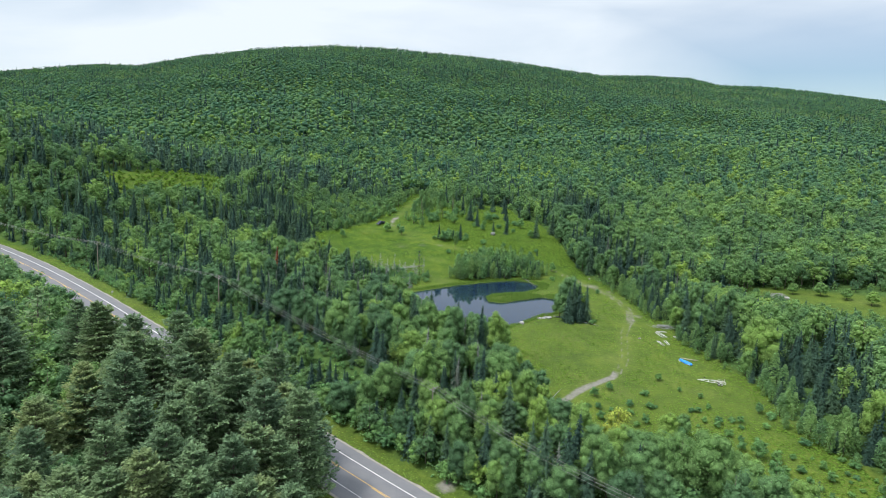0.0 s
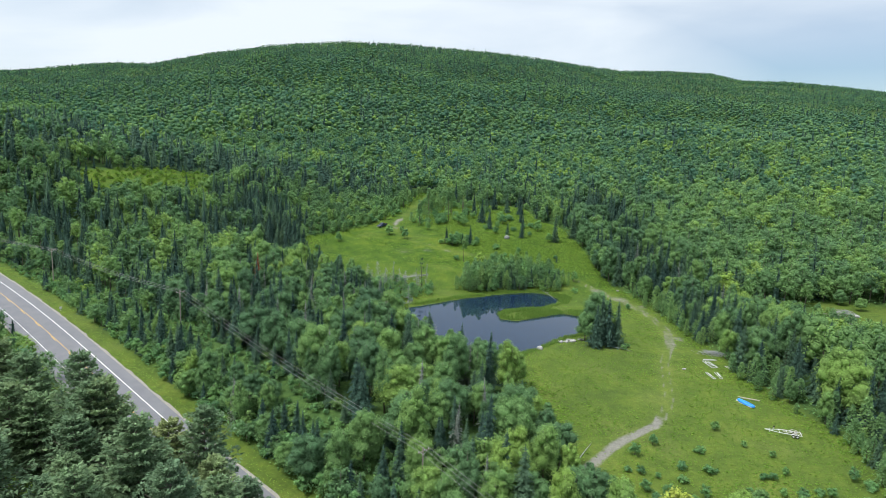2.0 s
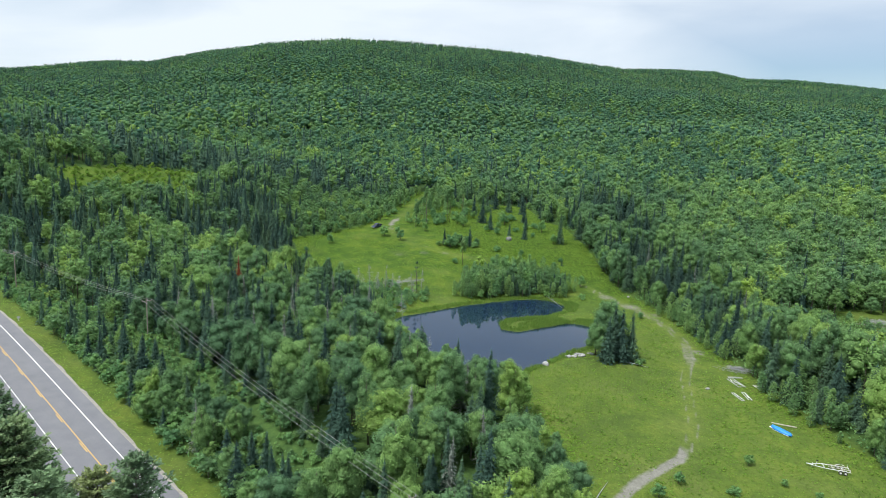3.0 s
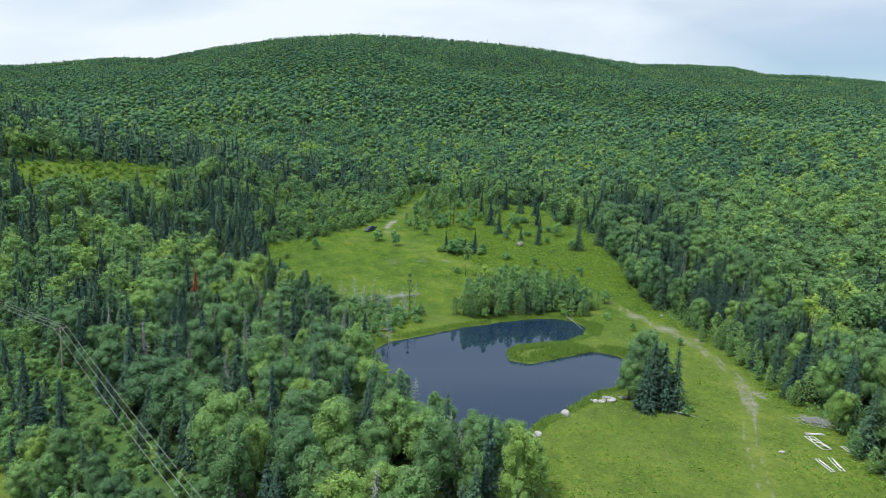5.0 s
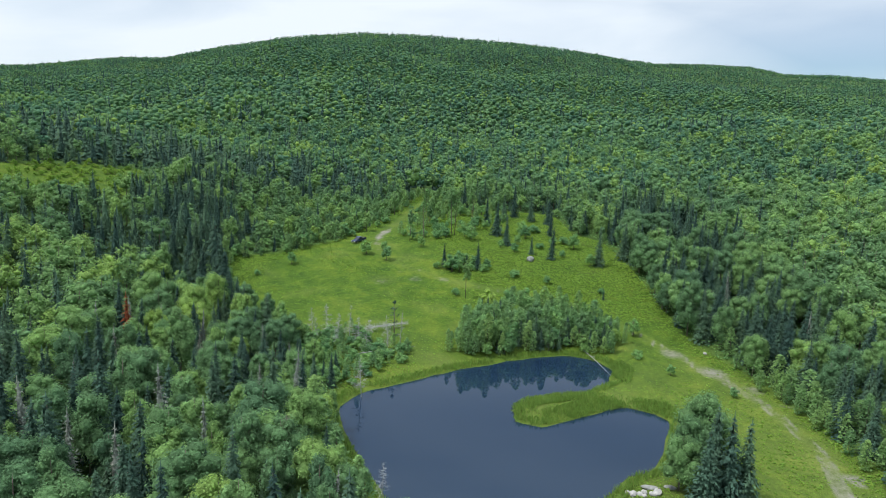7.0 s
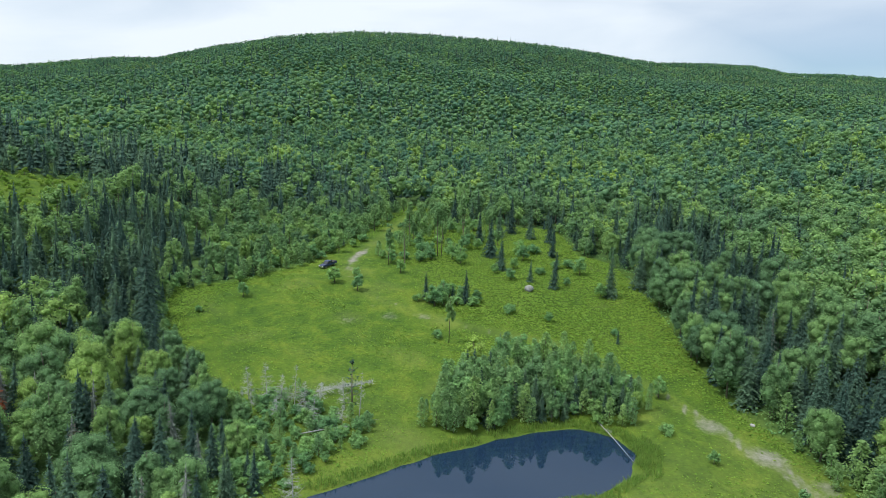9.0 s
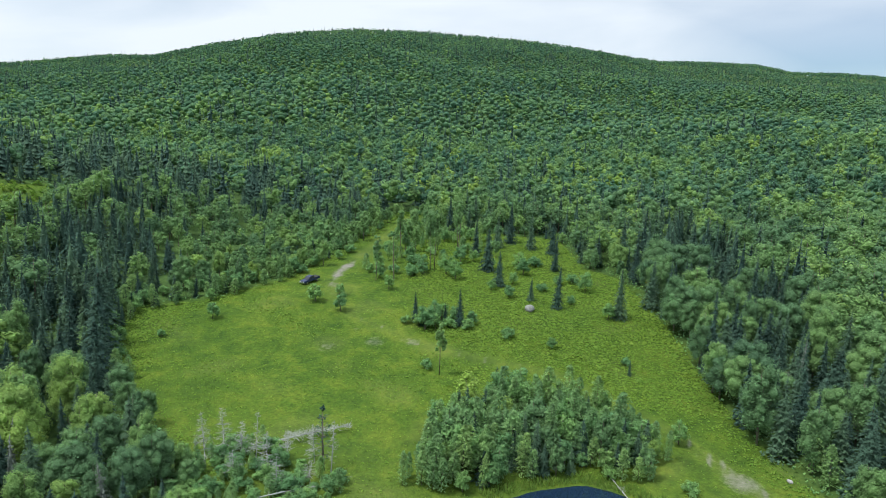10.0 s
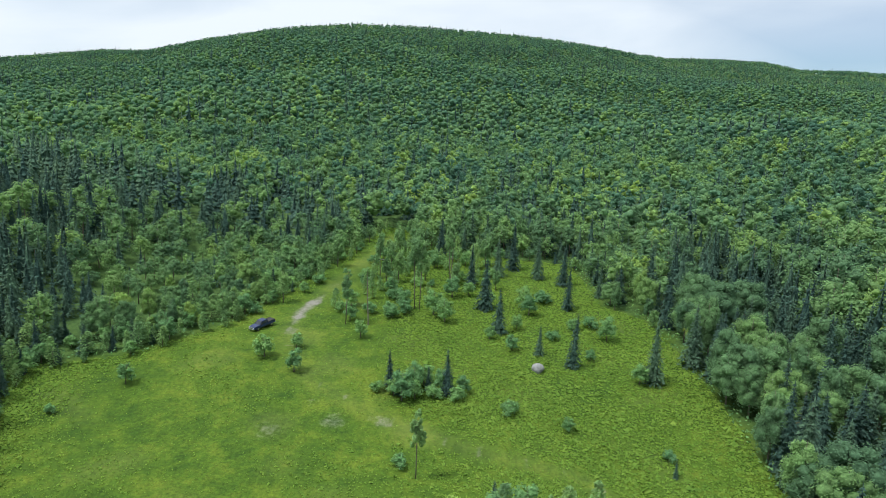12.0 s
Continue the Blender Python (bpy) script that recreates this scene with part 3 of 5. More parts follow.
def tree_thing(name, label, category, pieces, leaf, group, bark=None):
    crown, trunk = pieces
    ob = new(name)
    ob.empty_display_size = 0.5
    for part_name, bit, mat in (("crown", crown, leaf), ("trunk", trunk, bark or BARK)):
        p = new(part_name, mesh_of(part_name, bit[0], bit[1], (mat,), smooth_faces=True))
        p.parent = ob
    return tagged(ob, label, category, group)


# ---- ground ----
def spread(stops):
    """Grid lines: (from, to, step) stretches."""
    return np.unique(np.concatenate([np.arange(a, b, s) for a, b, s in stops] + [[stops[-1][1]]]))


gx = spread(((-4000, -1600, 200), (-1600, -700, 50), (-700, -300, 20), (-300, -140, 7), (-140, -80, 2.5), (-80, 44, 1.9), (44, 72, 0.75), (72, 90, 1.9), (90, 170, 3), (170, 320, 7), (320, 700, 20), (700, 1600, 50), (1600, 4000, 200)))
gy = spread(((-800, -200, 80), (-200, 20, 25), (20, 80, 6), (80, 100, 2.5), (100, 372, 1.9), (372, 450, 4), (450, 700, 12), (700, 1900, 30), (1900, 4600, 150)))
GX, GY = np.meshgrid(gx, gy)
GZ = land(GX, GY)
verts = np.stack((GX, GY, GZ), 2).reshape(-1, 3)
nx = len(gx)
i = (np.arange(len(gy) - 1)[:, None] * nx + np.arange(nx - 1)[None]).ravel()
tris = np.concatenate((np.stack((i, i + 1, i + nx + 1), 1), np.stack((i, i + nx + 1, i + nx), 1)))
me = mesh_of("ground", verts, tris, (GROUND,), smooth_faces=True)
fx, fy = verts[:, 0].astype(float), verts[:, 1].astype(float)
edge = np.minimum(outside(fx, fy, MEADOW), np.minimum.reduce([outside(fx, fy, c) for c in CLEARINGS])) + 1.5 * wave(fx, fy, 4, 9)
off = road_offset(fx, fy)
verge = (smooth(4.5, 6, off) * (1 - smooth(11, 14, off)) + smooth(4.0, 5.5, -off) * (1 - smooth(8, 11, -off))) * (fy < 330)
meadow = np.clip((1 - smooth(-1, 5, edge)) + verge, 0, 1)
d, along = from_line(fx, fy, TRACK)
rut = np.exp(-((d - 0.9) / 0.42) ** 2)
bare = np.interp(along, (0, 0.5, 1, 3, 3.4, 4.5, 5.6, 6, 6.6, 7.2, 8.0, 9, 10, 10.6, 11.5, 14, 15, 16, 17, 18, 18.6, 19.3, 19.6, 22), (0.2, 0.9, 1, 1, 0.35, 0.25, 0.35, 0.55, 0.5, 0.35, 0.45, 0.42, 0.40, 0.3, 0.2, 0.1, 0.12, 0.2, 0.1, 0.05, 0.5, 0.75, 0.05, 0.0))
wide = np.interp(along, (0, 3, 4, 5.5, 6, 7, 8, 9.5, 11, 12, 18, 19, 20), (1.2, 1.2, 0.7, 0.9, 3.0, 2.4, 3.0, 3.8, 2.4, 1.4, 1.0, 2.3, 0.9))
dirt = np.maximum(bare * np.exp(-(d / wide) ** 2), (0.40 + 0.5 * bare) * rut * (along > 3))
scars = ((60, 256, 5.2, 0.64), (66, 248, 3.8, 0.56), (69, 241, 2.6, 0.5), (67.5, 213.5, 2.8, 0.72), (71.5, 203, 2.2, 0.7), (-12, 307, 5, 0.46), (-22, 303, 5.5, 0.44), (-4, 308, 3, 0.5), (-17, 312, 3, 0.45), (54, 266, 4.4, 0.62), (2, 116.5, 2.6, 0.9), (7, 119, 2.0, 0.8), (-30.5, 347, 2.2, 0.8), (6, 291, 3, 0.25))
for sx, sy, sr, k in scars:
    dirt = np.maximum(dirt, k * np.exp(-((fx - sx) ** 2 + (fy - sy) ** 2) / sr ** 2))
mown = np.clip(0.30 * (1 - smooth(225, 290, fy)) + 0.22 * np.exp(-(d / 2.0) ** 2) + 0.22 * smooth(0.2, 0.8, wave(fx, fy, 7, 4)), 0, 1)
for key, value in (("meadow", meadow), ("dirt", dirt), ("mown", mown)):
    me.attributes.new(key, "FLOAT", "POINT").data.foreach_set("value", value.astype(np.float32))
ground = tagged(new("ground", me), "grassy meadow and forest floor rising to a hill", "ground", kind="structure")

# water of the pond
a = np.arange(72) * 2 * np.pi / 72
ring = np.stack((13 + 38 * np.cos(a), 225 + 46 * np.sin(a), np.zeros(72)), 1)
water = new("water", mesh_of("water", np.concatenate((ring, [(13, 225, 0)])), [(i, (i + 1) % 72, 72) for i in range(72)], (WATER,)))
tagged(water, "still dark pond water mirroring the trees", "pond", kind="structure")

# ---- road ----
ROAD_LINE = np.arange(-260, 345, 3.0)


def road_point(y, offset, lift=0.0):
    slope = (road_x(y + 2) - road_x(y - 2)) / 4
    k = 1 / math.hypot(1, slope)
    return (road_x(y) + offset * k, y - offset * slope * k, float(road_z(y)) + 0.02 - 0.013 * abs(offset) + lift)


def road_strip(a, b, y0, y1, lift, step=3.0):
    ys = np.linspace(y0, y1, max(2, int(abs(y1 - y0) / step) + 1))
    v = [road_point(y, o, lift) for y in ys for o in (a, b)]
    t = []
    for i in range(len(ys) - 1):
        t += [(2 * i, 2 * i + 1, 2 * i + 3), (2 * i, 2 * i + 3, 2 * i + 2)]
    return np.array(v), np.array(t), 0


def joined_part(name, bits, mat, parent, label=""):
    v, t, s = join(bits)
    p = new(name, mesh_of(name, v, t, (mat,)))
    p.parent = parent
    if label:
        p["label"] = label
    return p


profile = ((-7.0, -0.35), (-6.9, 0.0), (-3.8, 0.0), (0.0, 0.0), (3.8, 0.0), (6.9, 0.0), (7.0, -0.35))
v = [road_point(y, o, dz) for y in ROAD_LINE for o, dz in profile]
t = []
for i in range(len(ROAD_LINE) - 1):
    for j in range(6):
        q = i * 7 + j
        t += [(q, q + 1, q + 8), (q, q + 8, q + 7)]
road = tagged(new("road", mesh_of("road", v, t, (ASPHALT,))), "two-lane grey asphalt road with paved shoulders", "road", kind="structure")
GRAVEL = surface("roadside_gravel", (0.17, 0.16, 0.14), (0.32, 0.30, 0.26), 0.6, 0.9, relief=0.02)
for side in (-1, 1):
    v, t, rows = [], [], np.arange(-250, 340, 1.5)
    for i, y in enumerate(rows):
        far = 7.4 + 0.25 * math.sin(y * 0.9) * math.sin(y * 0.37 + 1) + 0.12 * math.sin(y * 2.3)
        v += [road_point(y, side * 6.8, 0.004), road_point(y, side * far, 0.0), road_point(y, side * (far + 0.05), -0.3)]
        if i:
            q = 3 * i
            t += [(q - 3, q - 2, q + 1), (q - 3, q + 1, q), (q - 2, q - 1, q + 2), (q - 2, q + 2, q + 1)]
    joined_part("gravel_edge", [(np.array(v), np.array(t), 0)], GRAVEL, road, "loose gravel edge of the road")
rng = np.random.default_rng(11)
joined_part("edge_line", [road_strip(3.78, 3.96, -255, 340, 0.006)], WHITEPAINT, road, "solid white edge line")
bits, y = [], -250.0
while y < 335:
    run = rng.uniform(3, 9)
    bits.append(road_strip(-3.92, -3.79, y, min(y + run, 338), 0.006))
    y += run + rng.uniform(0.25, 0.9)
joined_part("edge_line", bits, WHITEPAINT, road, "worn broken white edge line")
joined_part("centre_line", [road_strip(0.10, 0.23, -255, 340, 0.006)], YELLOWPAINT, road, "solid yellow centre line")
joined_part("centre_line", [road_strip(-0.23, -0.08, y, y + 2.6, 0.006) for y in np.arange(-250, 335, 8.6)], YELLOWPAINT, road, "dashed yellow passing line")


# ---- woods ----
rng = np.random.default_rng(5)


def scatter(x0, x1, y0, y1, gap):
    """Loose points, about gap metres apart."""
    X, Y = np.meshgrid(np.arange(x0, x1, gap), np.arange(y0, y1, gap))
    X = X + (np.arange(len(X)) % 2)[:, None] * gap * 0.5
    X, Y = X.ravel() + rng.uniform(-0.42, 0.42, X.size) * gap, Y.ravel() + rng.uniform(-0.42, 0.42, Y.size) * gap
    return X, Y


def open_ground(x, y):
    """Metres outside every clearing, the road and the pond (negative: no trees)."""
    e = np.minimum.reduce([outside(x, y, MEADOW)] + [outside(x, y, c) for c in CLEARINGS])
    o = road_offset(x, y)
    e = np.minimum(e, np.where(y < 345, np.where(o > 0, o - 11.5, -o - 8), 50))
    return np.minimum(e, outside(x, y, POND) - 1)


def from_cables(x, y):
    """Metres from the line of the power poles, and whether on the road's side of it."""
    line = [q[:2] for q in POLES]
    d, _ = from_line(x, y, line)
    return d, y < np.interp(x, [q[0] for q in line], [q[1] for q in line])


def near_spot(x, y, cx, cy, wide, deep):
    return 1 - smooth(0.35, 1.0, np.hypot((x - cx) / wide, (y - cy) / deep))


def conifer_share(x, y):
    k = 0.36 + 0.25 * wave(x, y, 30, 2) + 0.20 * smooth(0, -30, x) - 0.16 * smooth(80, 100, x)
    k = k + 0.35 * near_spot(x, y, -85, 318, 60, 40) + 0.05 * near_spot(x, y, -40, 235, 40, 45) + 0.75 * near_spot(x, y, -150, 418, 135, 44)
    k = k + 0.45 * (1 - smooth(4, 20, np.abs(x - 78))) * (y > 190) * (y < 420) + 0.45 * near_spot(x, y, 90, 150, 25, 60)
    k = k - 0.5 * near_spot(x, y, -62, 372, 46, 60) - 0.25 * near_spot(x, y, 20, 140, 30, 45)
    k = np.where(y > 480, np.interp(y, (480, 800), (0.24, 0.10)) + 0.10 * wave(x, y, 60, 2), k)
    k = k - 0.35 * (1 - smooth(3, 16, outside(x, y, MEADOW))) * (x < -18) * (x > -58) * (y > 280)
    k = np.where((road_offset(x, y) < 0) & (y < 300), 0.12, k)
    return np.clip(k, 0.02, 0.85)


def in_view(x, y):
    return np.abs(x) < 0.84 * np.maximum(y, 0) + 35


# near woods: 20 to about 300 m ahead
x, y = scatter(-300, 300, 40, 450, 4.5)
e = open_ground(x, y)
keep = (e > 0.4) & in_view(x, y) & (np.hypot(x, y - 120) < 305)
x, y, e = x[keep], y[keep], e[keep]
con = rng.uniform(0, 1, len(x)) < conifer_share(x, y)
con = con | (np.hypot((x - 6) / 7, (y - 139) / 8) < 1)
south = road_offset(x, y) < 0
size = rng.uniform(0.62, 1.12, len(x)) * np.clip(0.50 + 0.055 * e, 0.50, 1.0)
size = np.where((x > 55) & (y > 180) & (y < 400), np.maximum(size, rng.uniform(0.75, 1.1, len(x))), size)
young = near_spot(x, y, -60, 368, 42, 66)
size = size * (1 - 0.45 * young) * (1 - 0.3 * near_spot(x, y, -24, 246, 22, 20))
size = np.where(south, np.clip(size * 1.25, 0.6, 1.25), size)
size = np.where(south & (y > 140), size * np.interp(-road_offset(x, y), (8, 16, 40), (0.72, 0.85, 1.0)), size)
# low growth in front of the eastern clearing
away = outside(x, y, CLEARINGS[0])
size = np.where((y < 240) & (away < 55), np.minimum(size, (2.6 + 0.2 * away) / 12.5), size)
size = np.where((x > 84) & (away > 30) & ~con, size * 1.12, size)
# the power line's cut: nothing tall under it or between it and the road
cut, roadside = from_cables(x, y)
size = np.where((y > 142) & ((cut < 5) | (roadside & (road_offset(x, y) > 0))), np.minimum(size, 0.34 + 0.05 * cut), size)
size = np.where((y < 142) & (x > -30) & (road_offset(x, y) > 0) & (road_offset(x, y) < 36), np.maximum(size, rng.uniform(0.62, 0.85, len(x))), size)
piny = south & (y < 152) & (x > -110)
stay = ~piny & ((cut > 2.2) | (y < 142)) & ((size < 0.8) | (rng.uniform(0, 1, len(x)) < 0.93))
x, y, e, con, size = x[stay], y[stay], e[stay], con[stay], size[stay]
kind = np.where(con, 1, 0)
# the pines stand close along the road
px, py = scatter(-115, 60, 38, 152, 5.8)
po = road_offset(px, py)
pk = (po < -np.interp(py, (60, 80, 93, 100, 108, 118, 124, 130, 140, 152), (38, 33, 24, 16, 10, 8, 10, 18, 18, 16))) & in_view(px, py) & (py > 38)
px, py, po = px[pk], py[pk], po[pk]
leafy = rng.uniform(0, 1, len(px)) < 0.16 + 0.6 * smooth(-45, -80, px)
x, y = np.concatenate((x, px)), np.concatenate((y, py))
kind = np.concatenate((kind, np.where(leafy, 0, 2)))
size = np.concatenate((size, np.where(leafy, rng.uniform(0.85, 1.2, len(px)), rng.uniform(0.72, 0.98, len(px)) + 0.12 * ((po > -24) & (py > 104) & (py < 126)))))
reach = np.hypot(np.maximum(0, np.abs(x - 8) - 6), np.maximum(0, np.maximum(60 - y, y - 300)))
order = np.argsort(reach + rng.uniform(0, 6, len(x)))
single = np.zeros(len(x), bool)
for q, most in ((0, 520), (1, 500), (2, 130)):
    single[order[kind[order] == q][:most]] = True

trng = np.random.default_rng(21)


def broad_models(name, label, group, shapes):
    return [tree_thing(name, label, "tree", broadleaf(trng, h, r, int(n * 6.6), 0.265, lobes, 0.05), BROADLEAF, group) for h, r, n, lobes in shapes]


def needle_models(name, label, group, shapes):
    return [tree_thing(name, label, "tree", spruce(trng, h, r, w + 3, 8), NEEDLES, group) for h, r, w in shapes]


broad_near = broad_models("maple_tree", "round-crowned green maple tree in mixed woods", "maple trees round the meadow", ((12, 4.0, 720, 24), (10.5, 3.9, 660, 21), (14, 4.5, 820, 28), (12.5, 3.7, 700, 22)))
birch_near = broad_models("birch_tree", "slim light green birch tree in mixed woods", "birch trees round the meadow", ((13.5, 2.9, 620, 22), (12, 2.5, 540, 19), (14.5, 2.8, 640, 23)))
spruce_near = needle_models("spruce_tree", "dark green spruce tree with drooping branches", "spruce trees round the meadow", ((13, 2.7, 18), (11, 2.6, 16), (14.5, 2.9, 19), (12, 2.2, 17)))
fir_near = needle_models("fir_tree", "narrow dark green fir tree in mixed woods", "fir trees round the meadow", ((14, 2.1, 19), (12, 1.9, 17), (10.5, 2.1, 16)))
pine_near = [tree_thing("pine_tree", "tall yellow-green pine tree with plumed branches beside the road", "tree", pine(trng, h, r, w + 4, 9, 96, 0.60), PINE, "pine trees beside the road")
             for h, r, w in ((23, 6.2, 12), (21, 5.9, 11), (25, 6.4, 13))]
models = ((broad_near, birch_near), (spruce_near, fir_near), (pine_near, pine_near))
used = set()


def plant(source, px_, py_, scale, squash=1.0, tilt=1.5, fresh=False):
    """Stands a copy of a tree on the ground."""
    m = pose(float(px_), float(py_), float(land(px_, py_)) - 0.05, trng.normal(0, tilt), trng.normal(0, tilt), trng.uniform(0, 360))
    ob = source if source not in used and not fresh else copy_thing(source, m)
    used.add(source)
    w = float(scale) * squash
    ob.matrix_basis = m @ Matrix.Diagonal((w * trng.uniform(0.9, 1.1), w * trng.uniform(0.9, 1.1), float(scale), 1))
    return ob


for i in np.flatnonzero(single):
    choice = models[kind[i]][trng.integers(2)]
    plant(choice[trng.integers(len(choice))], x[i], y[i], size[i])
wood_rng = np.random.default_rng(31)
mid_broad = [one(broadleaf(wood_rng, h, r, 520, 0.56, 9, 0.10, 3, 0, 1, 0.66), 0) for h, r in ((12, 4.1), (13.5, 3.6), (10.5, 4.0), (14, 4.4), (12, 3.1), (13, 4.7))]
mid_spruce = [one(spruce(wood_rng, h, r, 13, 7, True, 3, sprays=4, grain=1.55), 2) for h, r in ((13, 3.1), (11, 2.9), (14.5, 3.3), (12, 2.7))]
mid_pine = [one(pine(wood_rng, 18, 4.8, 8, 5, 10, 1.6), 4) for _ in range(2)]
woods("near_woods", "dense mixed broadleaf and spruce woods round the meadow", (mid_broad, mid_spruce, mid_pine), np.stack((x, y, kind, size), 1)[~single], soft=True)

# middle woods, to about 650 m
x, y = scatter(-620, 620, 160, 680, 5.9)
keep = (open_ground(x, y) > 1) & in_view(x, y) & (np.hypot(x, y - 120) >= 305) & (np.hypot(x, y) < 660)
x, y = x[keep], y[keep]
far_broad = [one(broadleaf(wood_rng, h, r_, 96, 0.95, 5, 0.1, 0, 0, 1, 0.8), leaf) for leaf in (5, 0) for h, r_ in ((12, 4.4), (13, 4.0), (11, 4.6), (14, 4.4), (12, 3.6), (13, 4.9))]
far_spruce = [one(spruce(wood_rng, h, r_, 9, 5, False, 0, droop=0.65), 2) for h, r_ in ((13, 3.2), (11, 2.9), (14, 3.4))]
con = (rng.uniform(0, 1, len(x)) < conifer_share(x, y)).astype(float)
size = rng.uniform(0.7, 1.15, len(x)) * (1 - 0.4 * near_spot(x, y, -60, 368, 42, 66))
# farther off, fewer crowns keep the plain green; the rest are haze-tinted
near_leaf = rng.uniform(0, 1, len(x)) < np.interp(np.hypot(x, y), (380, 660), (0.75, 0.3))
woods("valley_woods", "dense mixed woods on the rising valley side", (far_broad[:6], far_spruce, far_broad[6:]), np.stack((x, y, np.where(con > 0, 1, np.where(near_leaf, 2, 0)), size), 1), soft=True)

# the hill
hx, hy, ring_of = [], [], []
for r0, r1, gap in ((660, 900, 7.0), (900, 1400, 7.9), (1400, 1900, 9.4), (1900, 3000, 12.5)):
    x, y = scatter(-1900, 1900, 300, 2900, gap)
    r, az = np.hypot(x, y), np.degrees(np.arctan2(x, y))
    keep = (r >= r0) & (r < r1) & (np.abs(az) < 42) & (r < crest_distance(az) + 40)
    hx.append(x[keep])
    hy.append(y[keep])
    ring_of.append(np.full(keep.sum(), 0.0 if r0 < 1400 else 2.0))
x, y = np.concatenate(hx), np.concatenate(hy)
# slot 5: hardwood with haze in its colour; slot 0: plain green, nearer only
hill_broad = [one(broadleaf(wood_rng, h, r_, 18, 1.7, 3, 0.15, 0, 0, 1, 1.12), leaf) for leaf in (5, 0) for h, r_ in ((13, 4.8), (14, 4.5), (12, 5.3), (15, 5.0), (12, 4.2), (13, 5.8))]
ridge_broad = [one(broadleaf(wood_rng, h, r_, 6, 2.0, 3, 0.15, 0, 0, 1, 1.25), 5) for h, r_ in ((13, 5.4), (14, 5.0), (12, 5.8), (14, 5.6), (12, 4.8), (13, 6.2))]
hill_spruce = [one(spruce(wood_rng, h, r_, 5, 5, False, 0), 2) for h, r_ in ((17, 3.8), (15, 3.4))]
con = (rng.uniform(0, 1, len(x)) < conifer_share(x, y) + 0.16 * smooth(1150, 1350, np.hypot(x, y) + 90 * wave(x, y, 140, 4))).astype(float)
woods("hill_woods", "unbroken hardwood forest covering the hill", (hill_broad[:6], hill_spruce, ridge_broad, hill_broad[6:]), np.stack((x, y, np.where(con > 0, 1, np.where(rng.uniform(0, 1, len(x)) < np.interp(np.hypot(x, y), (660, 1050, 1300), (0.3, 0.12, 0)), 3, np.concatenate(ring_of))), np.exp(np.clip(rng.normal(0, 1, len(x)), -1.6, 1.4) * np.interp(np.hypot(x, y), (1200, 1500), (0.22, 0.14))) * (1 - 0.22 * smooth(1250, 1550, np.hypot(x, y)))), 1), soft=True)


# ---- single trees and shrubs of the meadow and the pond ----
shrub_models = [tree_thing("shrub", "leafy green shrub growing in the meadow grass", "shrub", broadleaf(trng, h, r, int(n * 2.4), 0.27, 8, 0.0, 4, 3, 1, 0.72), SHRUB, "shrubs in the meadow")
                for h, r, n in ((3.0, 1.7, 230), (2.6, 1.9, 230), (3.8, 1.6, 260), (5.0, 1.9, 330))]
alder_models = [tree_thing("alder_bush", "many-stemmed leafy green alder bush in a thicket", "shrub", broadleaf(trng, h, r, int(n * 2.4), 0.27, 8, 0.0, 4, 3, 1, 0.7), SHRUB, "alder bushes in the thickets")
                for h, r, n in ((3.4, 1.6, 260), (3.0, 1.8, 260), (4.6, 1.5, 300), (5.2, 1.8, 360))]
young_models = [tree_thing("young_maple", "small leafy young maple at the edge of the woods", "tree", broadleaf(trng, h, r, n, 0.26, 10, 0.02, 5, 3, 1, 0.75), BROADLEAF, "young maples at the wood's edge")
                for h, r, n in ((5.2, 1.8, 1000), (6.2, 1.9, 1250), (4.4, 1.7, 800))]
slim_models = [tree_thing("young_poplar", "slender young poplar with a narrow leafy crown", "tree", broadleaf(trng, h, r, n * 3, 0.32, 13, bare, 5, 3, 1, 0.7), SAPLING, "young poplars in the meadow")
               for h, r, n, bare in ((13, 1.15, 330, 0.18), (17, 1.6, 360, 0.42), (8, 1.5, 330, 0.06), (10, 1.9, 420, 0.1))]
meadow_spruce = spruce_near
sapling_models = [tree_thing("young_birch", "slender pale green young birch growing in a thicket", "tree", sapling(trng, h, r, n, 0.34), SAPLING, "young birches by the pond")
                  for h, r, n in ((6.5, 1.35, 620), (5.2, 1.3, 540), (7.8, 1.5, 760), (6.0, 1.7, 680))]
leafy = broad_near
